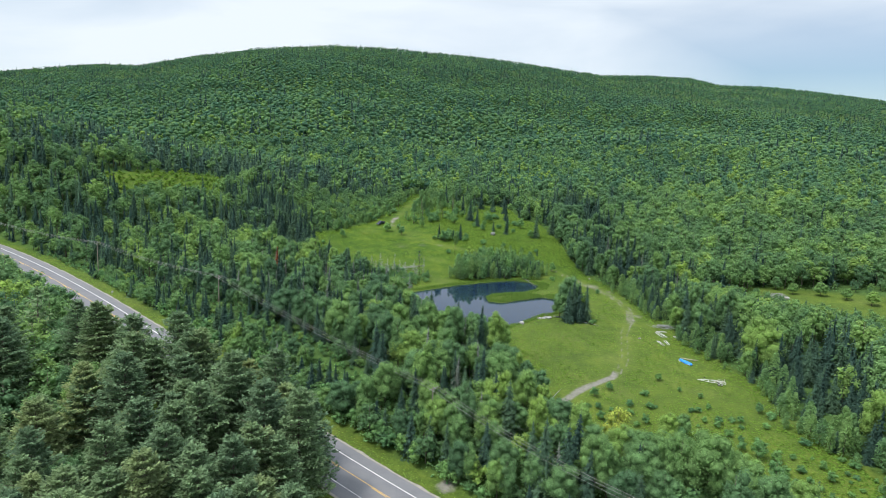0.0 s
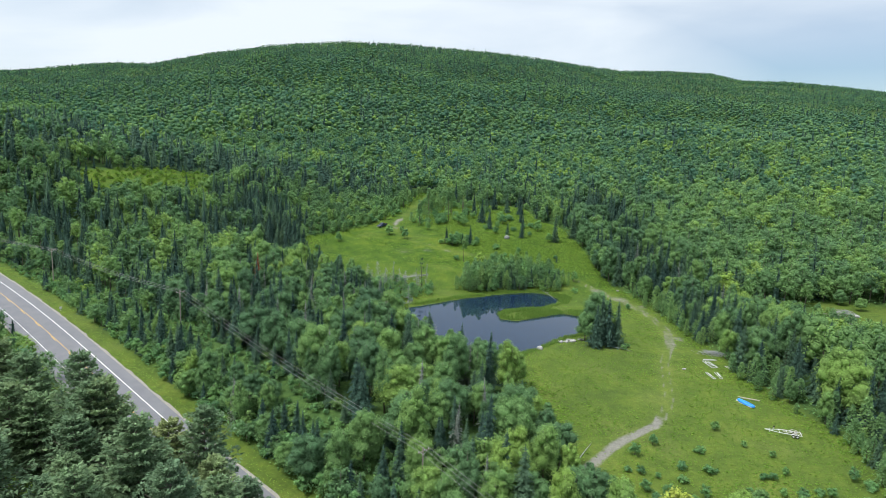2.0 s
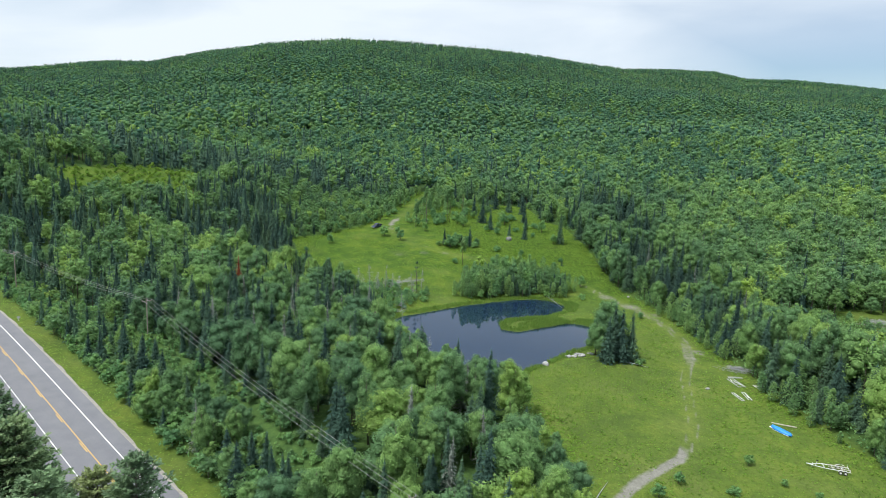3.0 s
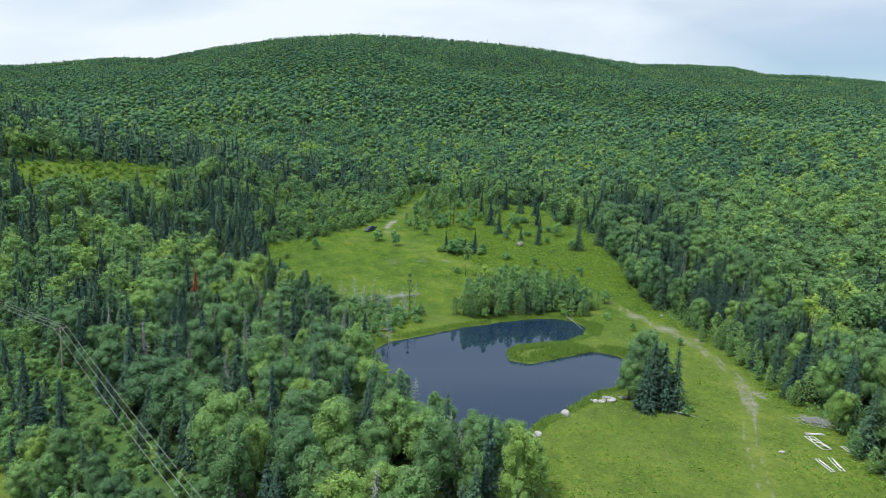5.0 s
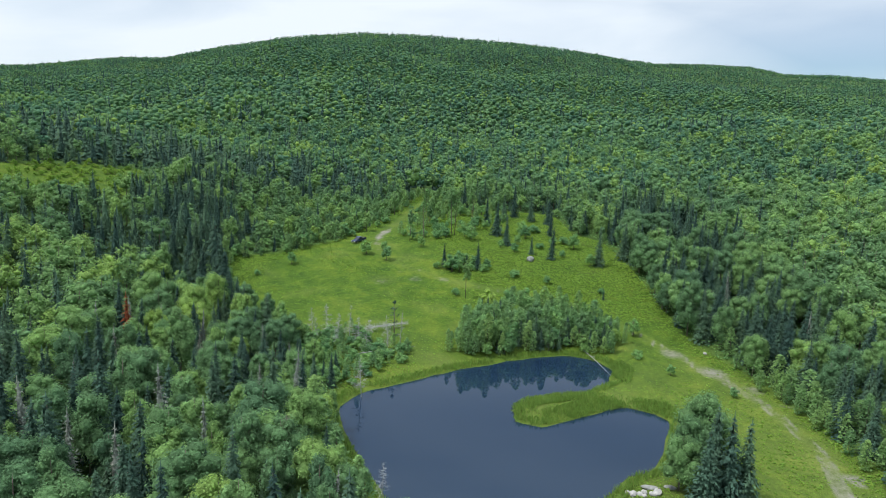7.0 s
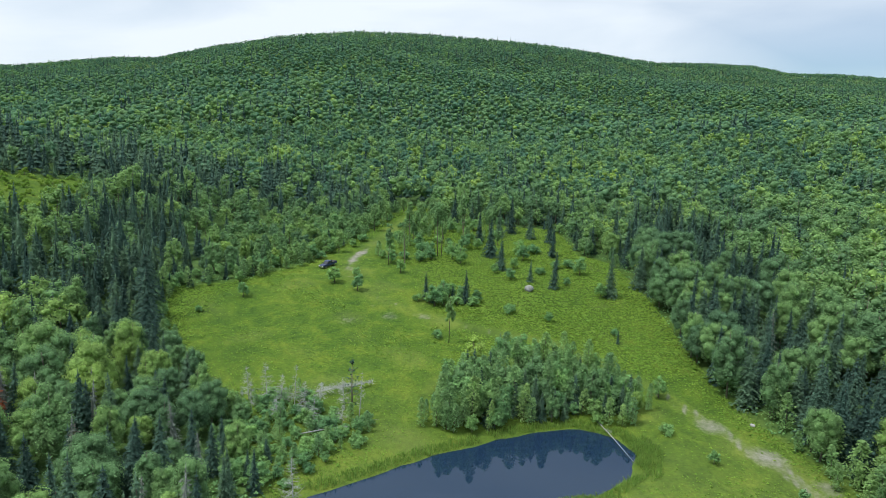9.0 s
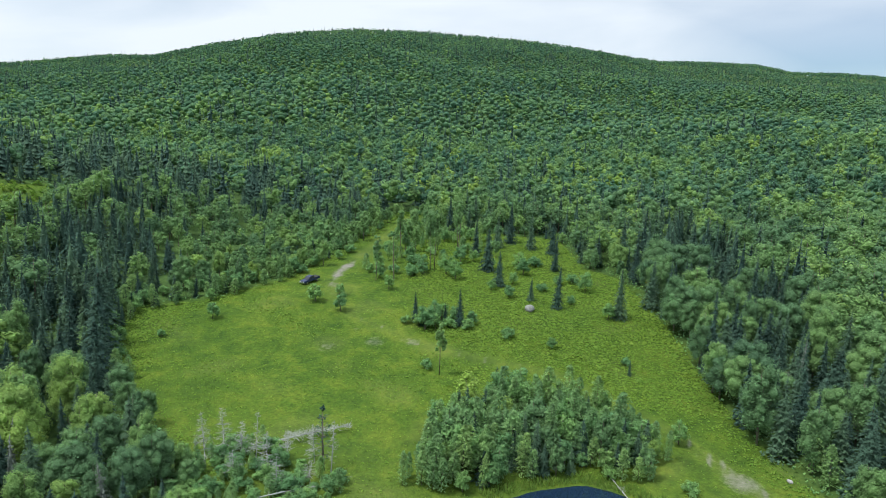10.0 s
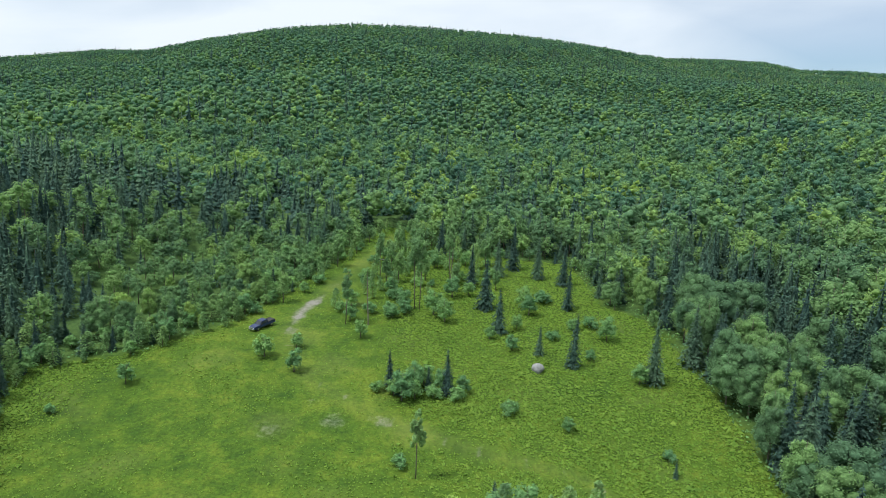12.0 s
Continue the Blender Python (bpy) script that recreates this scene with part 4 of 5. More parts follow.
# spots: x, y, height
for sx, sy, h in ((3.9, 294.3, 13), (-18.9, 344.8, 15)):
    plant(slim_models[0], sx, sy, h / 13, 1.0, 1)
for sx, sy, h in ((-4.5, 355.7, 19), (-3.4, 356.4, 18), (2.3, 377, 17), (-16, 372, 15)):
    plant(slim_models[1], sx, sy, h / 17, 1.0, 1)
for sx, sy, h in ((-7, 355, 6), (0.5, 352.5, 7), (-12.3, 366, 5), (-18.4, 347, 5), (-23.5, 321.6, 5.2), (-31.1, 326.2, 4.2), (-52.5, 312.9, 4.6), (0.6, 318.4, 6), (-1.4, 314.5, 4), (35, 334.7, 2.4), (43.1, 326, 5),
                  (18, 313.5, 3), (28, 309.5, 2.4), (18.8, 337, 3.2), (43.5, 303.7, 2.2), (-60, 303, 2), (-26, 331, 3), (-14, 338, 3), (-10, 362, 4), (4, 366, 4), (-20, 356, 4), (8, 368, 4.5), (1, 297, 2.5), (62, 281, 3.5),
                  (-15, 352, 3.4), (-22, 352, 3), (23.2, 357.4, 6), (33, 350, 3.5), (27, 366, 4), (-3, 388, 5), (6, 392, 5), (-14, 396, 5), (40, 345, 4), (47, 275.5, 3), (45, 262, 2.4), (50, 252, 1.8), (60, 243, 2), (-3, 315.8, 3), (1, 315.2, 3.4), (4.2, 316, 3), (5.4, 319, 3.8), (-6.2, 317, 2.6), (8.4, 316.4, 3), (2, 320, 4), (-1, 319.5, 3.6), (9.5, 318.5, 2.6), (-9, 350, 4), (-6, 352, 3.4), (3.5, 349, 4), (14, 341, 3), (20, 348, 3.4), (28, 344, 3), (37, 352, 3.4), (22, 362, 4)):
    plant(shrub_models[trng.integers(4)] if h < 4.5 else shrub_models[3], sx, sy, h / (3.2 if h < 4.5 else 5.0), 1.0, 2)
for sx, sy, h in ((-4.1, 318.2, 8.3), (6.7, 317.7, 8.0), (24.4, 335.5, 7.5), (30.9, 331.3, 12), (45.9, 326.9, 11.5), (43.4, 299.8, 3.6), (16, 345.4, 12), (12.4, 359.9, 15), (15.5, 384.8, 13), (8.4, 374.2, 13), (26.8, 385.3, 14),
                  (33, 362.9, 9.5), (-2.2, 316.5, 6), (33.5, 380, 13), (20, 392, 14), (-2, 400, 12), (3, 318.5, 5)):
    plant(meadow_spruce[trng.integers(4)], sx, sy, h / 12.6, 0.78, 1)
# tall spruces by the near end of the meadow
for sx, sy, h in ((20.2, 111.7, 13.6), (14.6, 125.3, 12.5), (9.9, 118.8, 11.5), (11.7, 128.3, 11.5), (24.5, 109, 10.5), (29, 112.5, 9.5), (37, 108, 9)):
    plant(meadow_spruce[trng.integers(4)], sx, sy, h / 12.6, 1.05, 1)
# dense tall spruces where the woods meet the meadow's west corner
for sx, sy, h in ((-66, 290, 15), (-63, 284, 14), (-70, 296, 16), (-73.5, 303, 15), (-68, 284, 15), (-76, 309, 14), (-60, 279, 13), (-66, 278, 14), (-73, 290, 15), (-79, 303, 15), (-81, 312, 14), (-57, 274.5, 12), (-71, 280, 14)):
    plant(meadow_spruce[trng.integers(4)], sx, sy, h / 12.6, 1.1, 1)
# clump beside the pond's east bank
for sx, sy, h in ((40.6, 201.5, 10.5), (44.6, 203.0, 14.5), (47, 204.2, 12.5), (43.2, 205.5, 13.5)):
    plant(meadow_spruce[trng.integers(4)], sx, sy, h / 12.6, 0.92, 1)
for sx, sy, h in ((38.6, 205.4, 9.5), (40.6, 207.5, 12.0), (42.5, 209.5, 13), (46, 208, 10.5), (44.5, 213, 11)):
    plant(leafy[trng.integers(4)], sx, sy, h / 12.4, 0.85, 1)
for sx, sy, h in ((48.5, 201.2, 1.6), (50, 203.2, 1.4), (44, 213, 3), (47, 216, 2.6)):
    plant(shrub_models[1], sx, sy, h / 2.8, 1.0, 2)
# thicket on the pond's north bank
THICKET = ((1, 256), (5, 254.5), (11, 258), (20, 263), (30, 267), (39, 264), (45, 271), (37, 281), (30, 287), (16, 287), (5, 277))
tx, ty = scatter(0, 48, 258, 292, 2.0)
td = outside(tx, ty, THICKET)
for sx, sy, d in zip(tx[td < -0.2], ty[td < -0.2], td[td < -0.2]):
    k = trng.uniform(0, 1)
    high = min(1.1, 0.72 - 0.12 * d) * trng.uniform(0.75, 1.35)
    if k < 0.10:
        plant(meadow_spruce[trng.integers(4)], sx, sy, 0.46 * high, 1.0)
    elif k < 0.50:
        plant(sapling_models[trng.integers(4)], sx, sy, 1.05 * high, 0.9, 3)
    elif k < 0.64:
        plant(young_models[trng.integers(3)], sx, sy, 1.05 * high, 0.9, 3)
    else:
        plant(alder_models[trng.integers(4)], sx, sy, 1.15 * high, 0.9, 3)
# thicket of shrubs round the dead trees, and leafy saplings on the west bank
tx, ty = scatter(-44, -6, 236, 268, 2.0)
td = np.minimum(outside(tx, ty, ((-19, 230), (-14, 240), (-8, 248), (-6, 257), (-14, 261), (-26, 266), (-36, 262), (-30, 240))), 50)
for sx, sy, d in zip(tx, ty, td):
    if d < 0 and outside(np.array(sx), np.array(sy), POND) > 1.2:
        if trng.uniform() < 0.22:
            plant(sapling_models[trng.integers(4)], sx, sy, trng.uniform(0.3, 0.7), 1.0, 3)
        else:
            plant(alder_models[trng.integers(4)], sx, sy, trng.uniform(0.3, 0.75), 1.3, 3)
for sx, sy, h in ((-11, 203, 9), (-14, 207, 10), (-17, 213, 10), (-9, 198.5, 9), (-6, 193.5, 8), (-19, 219, 9), (-4, 190.5, 7), (1, 183, 8), (4, 181, 7), (10, 180, 6)):
    plant(sapling_models[trng.integers(4)], sx, sy, h / 6.4, 1.0, 3)
# shrubs of the meadow's near end and of its edges
tx, ty = scatter(30, 92, 98, 156, 3.4)
thin_out = np.interp(ty, (103, 120, 140, 156), (0.95, 0.85, 0.34, 0.05))
for sx, sy, k in zip(tx, ty, thin_out):
    if outside(np.array(sx), np.array(sy), MEADOW) < -0.5 and trng.uniform() < k * 0.95 and abs(from_line(np.array(sx), np.array(sy), TRACK)[0]) > 4:
        plant(shrub_models[trng.integers(4)], sx, sy, trng.uniform(0.2, 0.65) * (1.5 if sy < 126 and sx < 66 else 1.0), 1.15, 3)
for sx, sy, h in ((48, 125, 8), (52, 128, 7), (45, 120, 7), (56, 121, 6), (40, 112, 6), (33, 112, 6.5)):
    ob = plant(leafy[trng.integers(4)], sx, sy, h / 12.4, 0.9, 2)
# young growth along the road's verge and under the power line
brush = [one(broadleaf(wood_rng, h, r, n, 0.34, 7, 0.0, 3, 0, 1, 0.72), leaf) for h, r, n, leaf in ((4.2, 1.9, 300, 0), (3.4, 1.8, 260, 3), (5.4, 2.0, 380, 0), (2.6, 1.7, 220, 3), (4.8, 1.7, 320, 3))]
tx, ty = scatter(-190, 62, 78, 268, 2.5)
off, (away, roadside) = road_offset(tx, ty), from_cables(tx, ty)
keep = (open_ground(tx, ty) > 0.3) & (off > 11.5) & ((away < 5) | roadside | ((off < 36) & (ty < 140))) & (from_line(tx, ty, TRACK)[0] > 3.5) & in_view(tx, ty)
tx, ty, away = tx[keep], ty[keep], away[keep]
tall = rng.uniform(0.55, 1.05, len(tx)) * np.interp(away, (0, 3, 8), (0.55, 0.75, 1.15)) * np.where(ty < 142, 1.35, 1.0)
woods("roadside_brush", "dense leafy young growth between the road and the woods", (brush,), np.stack((tx, ty, np.zeros(len(tx)), tall), 1), "brush", soft=True)
# young poplars and birches crowding the meadow's far tip, beside the path
tx, ty = scatter(-38, 14, 350, 432, 3.4)
for sx, sy in zip(tx, ty):
    way = from_line(np.array(sx), np.array(sy), TRACK)[0]
    if outside(np.array(sx), np.array(sy), MEADOW) > 0 or way < 3.4 or trng.uniform() > np.interp(sy, (350, 375, 400), (0.12, 0.55, 0.9)):
        continue
    k = trng.uniform()
    if k < 0.45:
        plant(sapling_models[trng.integers(4)], sx, sy, trng.uniform(0.45, 0.95), 1.0, 2)
    elif k < 0.7:
        plant(slim_models[2 + trng.integers(2)], sx, sy, trng.uniform(0.6, 1.1), 1.0, 2)
    else:
        plant(shrub_models[trng.integers(4)], sx, sy, trng.uniform(0.6, 1.1), 1.1, 2)
# pale saplings along the meadow's east edge
tx, ty = scatter(66, 104, 106, 300, 3.0)
te = outside(tx, ty, MEADOW)
for sx, sy, d in zip(tx, ty, te):
    if -1.5 < d < 5.5 and trng.uniform() < 0.8:
        plant(sapling_models[trng.integers(4)], sx, sy, trng.uniform(0.5, 1.15) + 0.04 * d, 1.05, 2)
# young alder growth along the meadow's north-west edge
tx, ty = scatter(-92, -14, 282, 392, 2.7)
te = outside(tx, ty, MEADOW)
for sx, sy, d in zip(tx, ty, te):
    if -0.5 < d < (13 if sx > -60 else 9) and -92 < sx < -22 and trng.uniform() < 0.75:
        if trng.uniform() < 0.6:
            plant(sapling_models[trng.integers(4)], sx, sy, trng.uniform(0.5, 0.9) + 0.02 * d, 1.2, 2)
        else:
            plant(alder_models[trng.integers(4)], sx, sy, trng.uniform(0.6, 1.05) + 0.03 * d, 1.15, 2)
yellow = tree_thing("yellowing_tree", "yellow-leaved small broadleaf tree beside the meadow", "tree", broadleaf(trng, 9.5, 2.6, 1500, 0.34, 10, 0.15, 5, 4, 1, 0.75), foliage("yellow_leaves", ((0.0, (0.25, 0.33, 0.06)), (1.0, (0.38, 0.43, 0.09))), 0.35), "yellowing trees")
plant(yellow, 36.0, 118.5, 1.2)
plant(yellow, 58.5, 344, 0.9)
rust = tree_thing("dead_spruce", "rust-red dead spruce standing among green trees", "tree", spruce(trng, 13, 2.0, 15, 7), RUST, "")
plant(rust, -66.6, 245, 1.02)
# grey, half-dead spruces among the woods west of the pond
grey_models = [tree_thing("dying_spruce", "grey half-dead spruce hung with lichen among green trees", "tree", spruce(trng, h, r, 15, 7, sprays=7), GREYNEEDLES, "dying spruces in the woods", GREYWOOD) for h, r in ((12.5, 1.9), (11, 1.6), (13.5, 2.1))]
tx, ty = scatter(-75, 2, 140, 262, 12.5)
for sx, sy in zip(tx, ty):
    if open_ground(np.array(sx), np.array(sy)) > 2 and road_offset(np.array(sx), np.array(sy)) > 14 and from_cables(np.array(sx), np.array(sy))[0] > 7:
        plant(grey_models[trng.integers(3)], sx, sy, trng.uniform(0.7, 1.05), 1.0, 2)
for sx, sy, h in ((23, 112, 11), (9, 128, 11), (66, 286, 10), (82, 262, 12), (76, 296, 11), (88, 236, 11)):
    plant(grey_models[trng.integers(3)], sx, sy, h / 12.5, 1.0, 2)
# bushes of the rough clearing on the western slope
tx, ty = scatter(-190, -124, 318, 386, 3.2)
keep = (outside(tx, ty, CLEARINGS[1]) < 1) & (rng.uniform(0, 1, len(tx)) < 0.7)
brambles = [one(broadleaf(wood_rng, h, r, n, 0.36, 5, 0.0, 3, 0, 1, 0.72), 6) for h, r, n in ((2.2, 1.5, 160), (2.8, 1.6, 190))]
woods("bramble_bushes", "low yellow-green bramble bushes filling a rough clearing", (brambles,), np.stack((tx[keep], ty[keep], np.zeros(keep.sum()), rng.uniform(0.4, 1.05, keep.sum())), 1), "bushes", soft=True)
# trees of the far clearing beyond the east woods
for sx, sy, h in ((132, 236, 5), (146, 226, 5), (150, 218, 6), (158, 220, 5.5), (140, 232, 6), (165, 212, 5), (129, 243, 6)):
    plant(leafy[1], sx, sy, h / 11, 1.1)


# ---- dead wood ----
def dead_tree(sx, sy, h, r, count, label="grey bare dead tree with broken branches"):
    wood = BARK if r < 1.0 or h > 9.5 else GREYWOOD
    v, t, s = bare_tree(trng, h, r * 1.45, int(count * 1.5))
    ob = new("dead_tree")
    p = new("trunk", mesh_of("trunk", v, t, (wood,)))
    p.parent = ob
    ob.matrix_basis = pose(sx, sy, float(land(sx, sy)), trng.normal(0, 2), trng.normal(0, 2), trng.uniform(0, 360))
    return tagged(ob, label, "dead tree", "dead trees")


for sx, sy, h, r, c in ((-27.2, 261, 8.5, 1.9, 46), (-21.8, 260, 9, 1.2, 44), (-9.6, 259, 9, 1.0, 34), (-16.5, 254, 5.5, 1.4, 26), (-13, 262, 6.5, 1.6, 34), (-29, 258, 6, 1.4, 30), (-25, 262, 6, 1.6, 44), (-19, 257.5, 7, 1.5, 44), (-23.5, 255, 5, 1.5, 36), (-12, 256, 5, 1.3, 34), (-17.5, 262, 5, 1.6, 40), (-31, 262, 7, 1.6, 40), (-3, 197.5, 6, 1.2, 26), (-16, 199, 11, 2.6, 70), (-13, 232, 8, 1.8, 40),
                        (68.5, 286, 10, 2.2, 50), (-20, 205, 9, 2, 50), (-30, 170, 12, 2.2, 56), (-13.8, 345.4, 14, 0.5, 10), (63, 316, 9, 1.3, 26), (66, 311, 10, 1.0, 20), (2.5, 378.5, 14, 0.8, 14), (-44, 232, 10, 2.0, 44), (-0.5, 190.5, 2.6, 1.0, 12)):
    dead_tree(sx, sy, h, r, c)
# sparse pine over the dead trees
sparse = tree_thing("sparse_pine", "tall thin pine with few branches near its top", "tree", pine(trng, 11, 2.0, 6, 4, 9, 0.5), NEEDLES, "")
plant(sparse, -11.1, 260.3, 0.95)


def fallen_trunk(name, a, b, r, count, reach, label):
    """A fallen trunk from a to b with bare side branches."""
    a, b = np.array(a, float), np.array(b, float)
    ob = new(name)
    ob.matrix_basis = Matrix.Translation(a)
    d = b - a
    n = np.linalg.norm(d)
    bits = [tube([(0, 0, 0), d * 0.5 + (0, 0, 0.15), d], (r, r * 0.7, r * 0.25), 7)]
    stubs = []
    for i in range(count):
        k = trng.uniform(0.2, 0.97)
        w = unit(np.cross(d, trng.normal(0, 1, 3)))
        w[2] = abs(w[2]) * 0.8 - 0.25
        ll = reach * trng.uniform(0.4, 1.0) * (1.1 - 0.6 * k)
        root = d * k + (0, 0, 0.15 * (1 - abs(2 * k - 1)))
        stubs.append(tube([root, root + w * ll * 0.5 + d / n * ll * 0.15, root + w * ll + d / n * ll * 0.35], (0.026, 0.018, 0.006), 3))
        e = root + w * ll * 0.6 + d / n * ll * 0.2
        for q in range(2):
            stubs.append(tube([e, e + trng.normal(0, 0.3, 3) * ll], (0.014, 0.006), 3))
    joined_part("trunk", bits, GREYWOOD, ob)
    if stubs:
        joined_part("branch", stubs, GREYWOOD, ob, "thin bare grey branches")
    return tagged(ob, label, "fallen tree", "fallen trunks")


def on_land(sx, sy, up=0.0):
    return (sx, sy, float(land(sx, sy)) + up)


fallen_trunk("fallen_tree", on_land(-22, 264.5, 0.9), on_land(-9.2, 272.5, 0.75), 0.12, 260, 2.3, "grey fallen dead tree lying over shrubs at the meadow's edge")
fallen_trunk("fallen_tree", on_land(-18, 249.8, 1.2), on_land(-10.5, 254, 1.0), 0.10, 40, 1.1, "pale fallen dead trunk lying over shrubs")
fallen_trunk("fallen_tree", on_land(-9, 256.0, 1.0), on_land(-5.8, 257.6, 0.8), 0.07, 4, 0.6, "thin pale fallen dead trunk among shrubs")
fallen_trunk("fallen_log", (33.6, 267.2, 0.75), (37.8, 252.6, 0.02), 0.10, 14, 1.2, "pale fallen log reaching from the bank into the pond")
fallen_trunk("fallen_log", on_land(45.5, 202.2, 0.25), on_land(50.6, 199.6, 0.15), 0.09, 2, 0.5, "thin pale log lying beside spruces")
fallen_trunk("fallen_log", on_land(-22.5, 394.5, 0.2), on_land(-17, 393.2, 0.2), 0.2, 0, 0.5, "pale log lying across the meadow path")
fallen_trunk("fallen_log", on_land(26.5, 143, 0.12), on_land(30, 149, 0.12), 0.09, 0, 0.5, "thin pale log beside the gravel track")
fallen_trunk("fallen_log", (-1.2, 190.0, 0.15), (2.2, 192.0, 0.9), 0.06, 8, 0.9, "bare grey branch leaning over the pond")

# ---- stones ----
STONE = surface("pale_stone", (0.19, 0.19, 0.185), (0.40, 0.395, 0.38), 0.5, 0.85, relief=0.02)
GREYSTONE = surface("grey_stone", (0.150, 0.156, 0.150), (0.270, 0.276, 0.264), 0.5, 0.85, relief=0.02)


def boulder(name, sx, sy, sizes, mat, label, group, sink=0.25, turn=0.0, lift=0.0):
    bm = bmesh.new()
    bmesh.ops.create_icosphere(bm, subdivisions=3, radius=0.5)
    seed = trng.uniform(0, 50)
    for v in bm.verts:
        q = v.co * 2.2 + Vector((seed, seed * 0.7, 0))
        v.co *= 1 + 0.26 * noise.noise(q) + 0.08 * noise.noise(q * 3.1)
        v.co.z = max(v.co.z, -0.38)
        v.co = Vector((v.co.x * sizes[0], v.co.y * sizes[1], v.co.z * sizes[2]))
    me = bpy.data.meshes.new(name)
    bm.to_mesh(me)
    bm.free()
    me.materials.append(mat)
    ob = new(name, me)
    ob.matrix_basis = pose(sx, sy, float(land(sx, sy)) + sizes[2] * (0.5 - sink) + lift, 0, 0, turn)
    return tagged(ob, label, "rock", group)


for sx, sy, a, b, c in ((25.3, 197.6, 1.9, 1.6, 1.5), (32.0, 204.2, 1.3, 1.0, 0.8), (32.9, 204.0, 0.9, 0.9, 0.7), (33.6, 204.5, 1.0, 0.8, 0.7), (33.4, 203.6, 0.8, 0.6, 0.5), (34.6, 204.0, 1.0, 0.7, 0.6), (35.4, 204.4, 1.9, 1.2, 0.8), (31.3, 204.7, 0.8, 0.7, 0.6),
                        (18.2, 187.0, 1.9, 1.3, 1.0), (19.4, 188.4, 1.5, 1.2, 1.0), (17.4, 186.5, 1.0, 0.8, 0.6), (61.9, 267, 1.0, 0.8, 0.6), (60.7, 188.8, 1.1, 0.6, 0.5)):
    boulder("rock", sx, sy, (a, b, c), STONE, "pale grey rock lying in the grass by the pond" if sy < 260 and sx < 50 else "pale rock lying in the meadow grass", "rocks by the pond", turn=trng.uniform(0, 360))
for sx, sy, a, b, c, turn in ((34.9, 206.0, 2.9, 1.1, 0.55, -8), (37.6, 206.1, 1.9, 1.0, 0.55, -15), (8.8, 183.7, 2.0, 1.1, 0.6, 4)):
    boulder("stone_slab", sx, sy, (a, b, c), GREYSTONE, "flat grey stone slab at the pond's edge", "stone slabs by the pond", turn=turn)
boulder("boulder", 23.8, 328.3, (2.4, 2.1, 2.2), GREYSTONE, "large rounded grey boulder standing in the meadow", "", 0.2)
boulder("rock", 126.5, 229, (2.0, 1.4, 1.2), STONE, "pale rock beside a brush pile in the clearing", "rocks by the pond")


# ---- brush piles ----
def brush_pile(sx, sy, wide, deep, high, count, label):
    bits = []
    for i in range(count):
        a = trng.uniform(0, 6.28)
        q = np.array((trng.normal(0, 0.3) * wide, trng.normal(0, 0.3) * deep, 0))
        q[2] = high * max(0.05, 1 - (q[0] / wide) ** 2 * 3 - (q[1] / deep) ** 2 * 3) * trng.uniform(0.2, 1)
        d = np.array((np.cos(a), np.sin(a), trng.normal(0, 0.15))) * trng.uniform(0.5, 1.4)
        bits.append(tube([q - d, q, q + d], (0.04, 0.03, 0.012), 3))
    ob = new("brush_pile")
    ob.matrix_basis = Matrix.Translation(on_land(sx, sy, 0.15))
    joined_part("branch", bits, GREYWOOD, ob)
    return tagged(ob, label, "brush pile", "brush piles")


brush_pile(72.5, 201, 5.5, 2.6, 0.7, 170, "grey heap of cut branches at the edge of the meadow")
brush_pile(124.0, 232, 8, 4.5, 1.8, 240, "grey heap of cut branches in a clearing")
brush_pile(119.0, 220, 6, 4, 1.4, 150, "grey heap of cut branches in a clearing")


# ---- plants by the ground, as stuff ----
def blades(name, label, category, bits, mat, corners=4):
    v, t, s = join(bits)
    tone = np.repeat(np.random.default_rng(8).uniform(0, 1, len(v) // corners + 1), corners)[: len(v)]
    return tagged(new(name, mesh_of(name, v, t, (mat,), None, tone)), label, category, kind="stuff")


grng = np.random.default_rng(77)
n = 420000
mx, my = grng.uniform(-76, 86, n), grng.uniform(88, 436, n)
inside = (outside(mx, my, MEADOW) < 1.0) & (outside(mx, my, POND) > 0.8)
mx, my = mx[inside], my[inside]
rough = np.clip(0.12 + 0.3 * wave(mx, my, 11, 6) + 0.8 * smooth(-6, 12, mx + 0.25 * (my - 300)) * smooth(275, 300, my) + 0.16 * (1 - smooth(230, 255, my)) + 0.4 * (1 - smooth(112, 146, my)) + 0.5 * smooth(-50, -65, mx) + 0.35 * smooth(-6, -1, outside(mx, my, MEADOW)), 0.06, 1)
rough = rough * (1 - 0.92 * np.exp(-(from_line(mx, my, TRACK)[0] / 2.6) ** 2))
ok = grng.uniform(0, 1, len(mx)) < rough
mx, my, rough = mx[ok], my[ok], rough[ok]
mz = land(mx, my)
far = np.exp(grng.normal(0, 0.35, len(mx))) * (0.11 + 0.14 * rough)
q, tuft = [], 4
for i in range(tuft):
    a = i * 6.283 / tuft + grng.uniform(0, 1, len(mx))
    lean = far * (0.55 if i else 0.1)
    q.append((np.stack((mx + np.cos(a) * lean, my + np.sin(a) * lean, mz + far * grng.uniform(0.25, 0.75, len(mx)) * (0.7 if i else 1.0)), 1), np.stack((np.cos(a) * 0.55, np.sin(a) * 0.55, np.full(len(mx), 1.3)), 1)))
p, n = np.concatenate([u[0] for u in q]), np.concatenate([u[1] for u in q])
blades("meadow_weeds", "tall bright green weeds and brambles over the meadow", "weeds", [leaves(grng, p, n, np.tile(far, tuft) * 1.15, 0.3, 0.5)], WEEDS, 3)
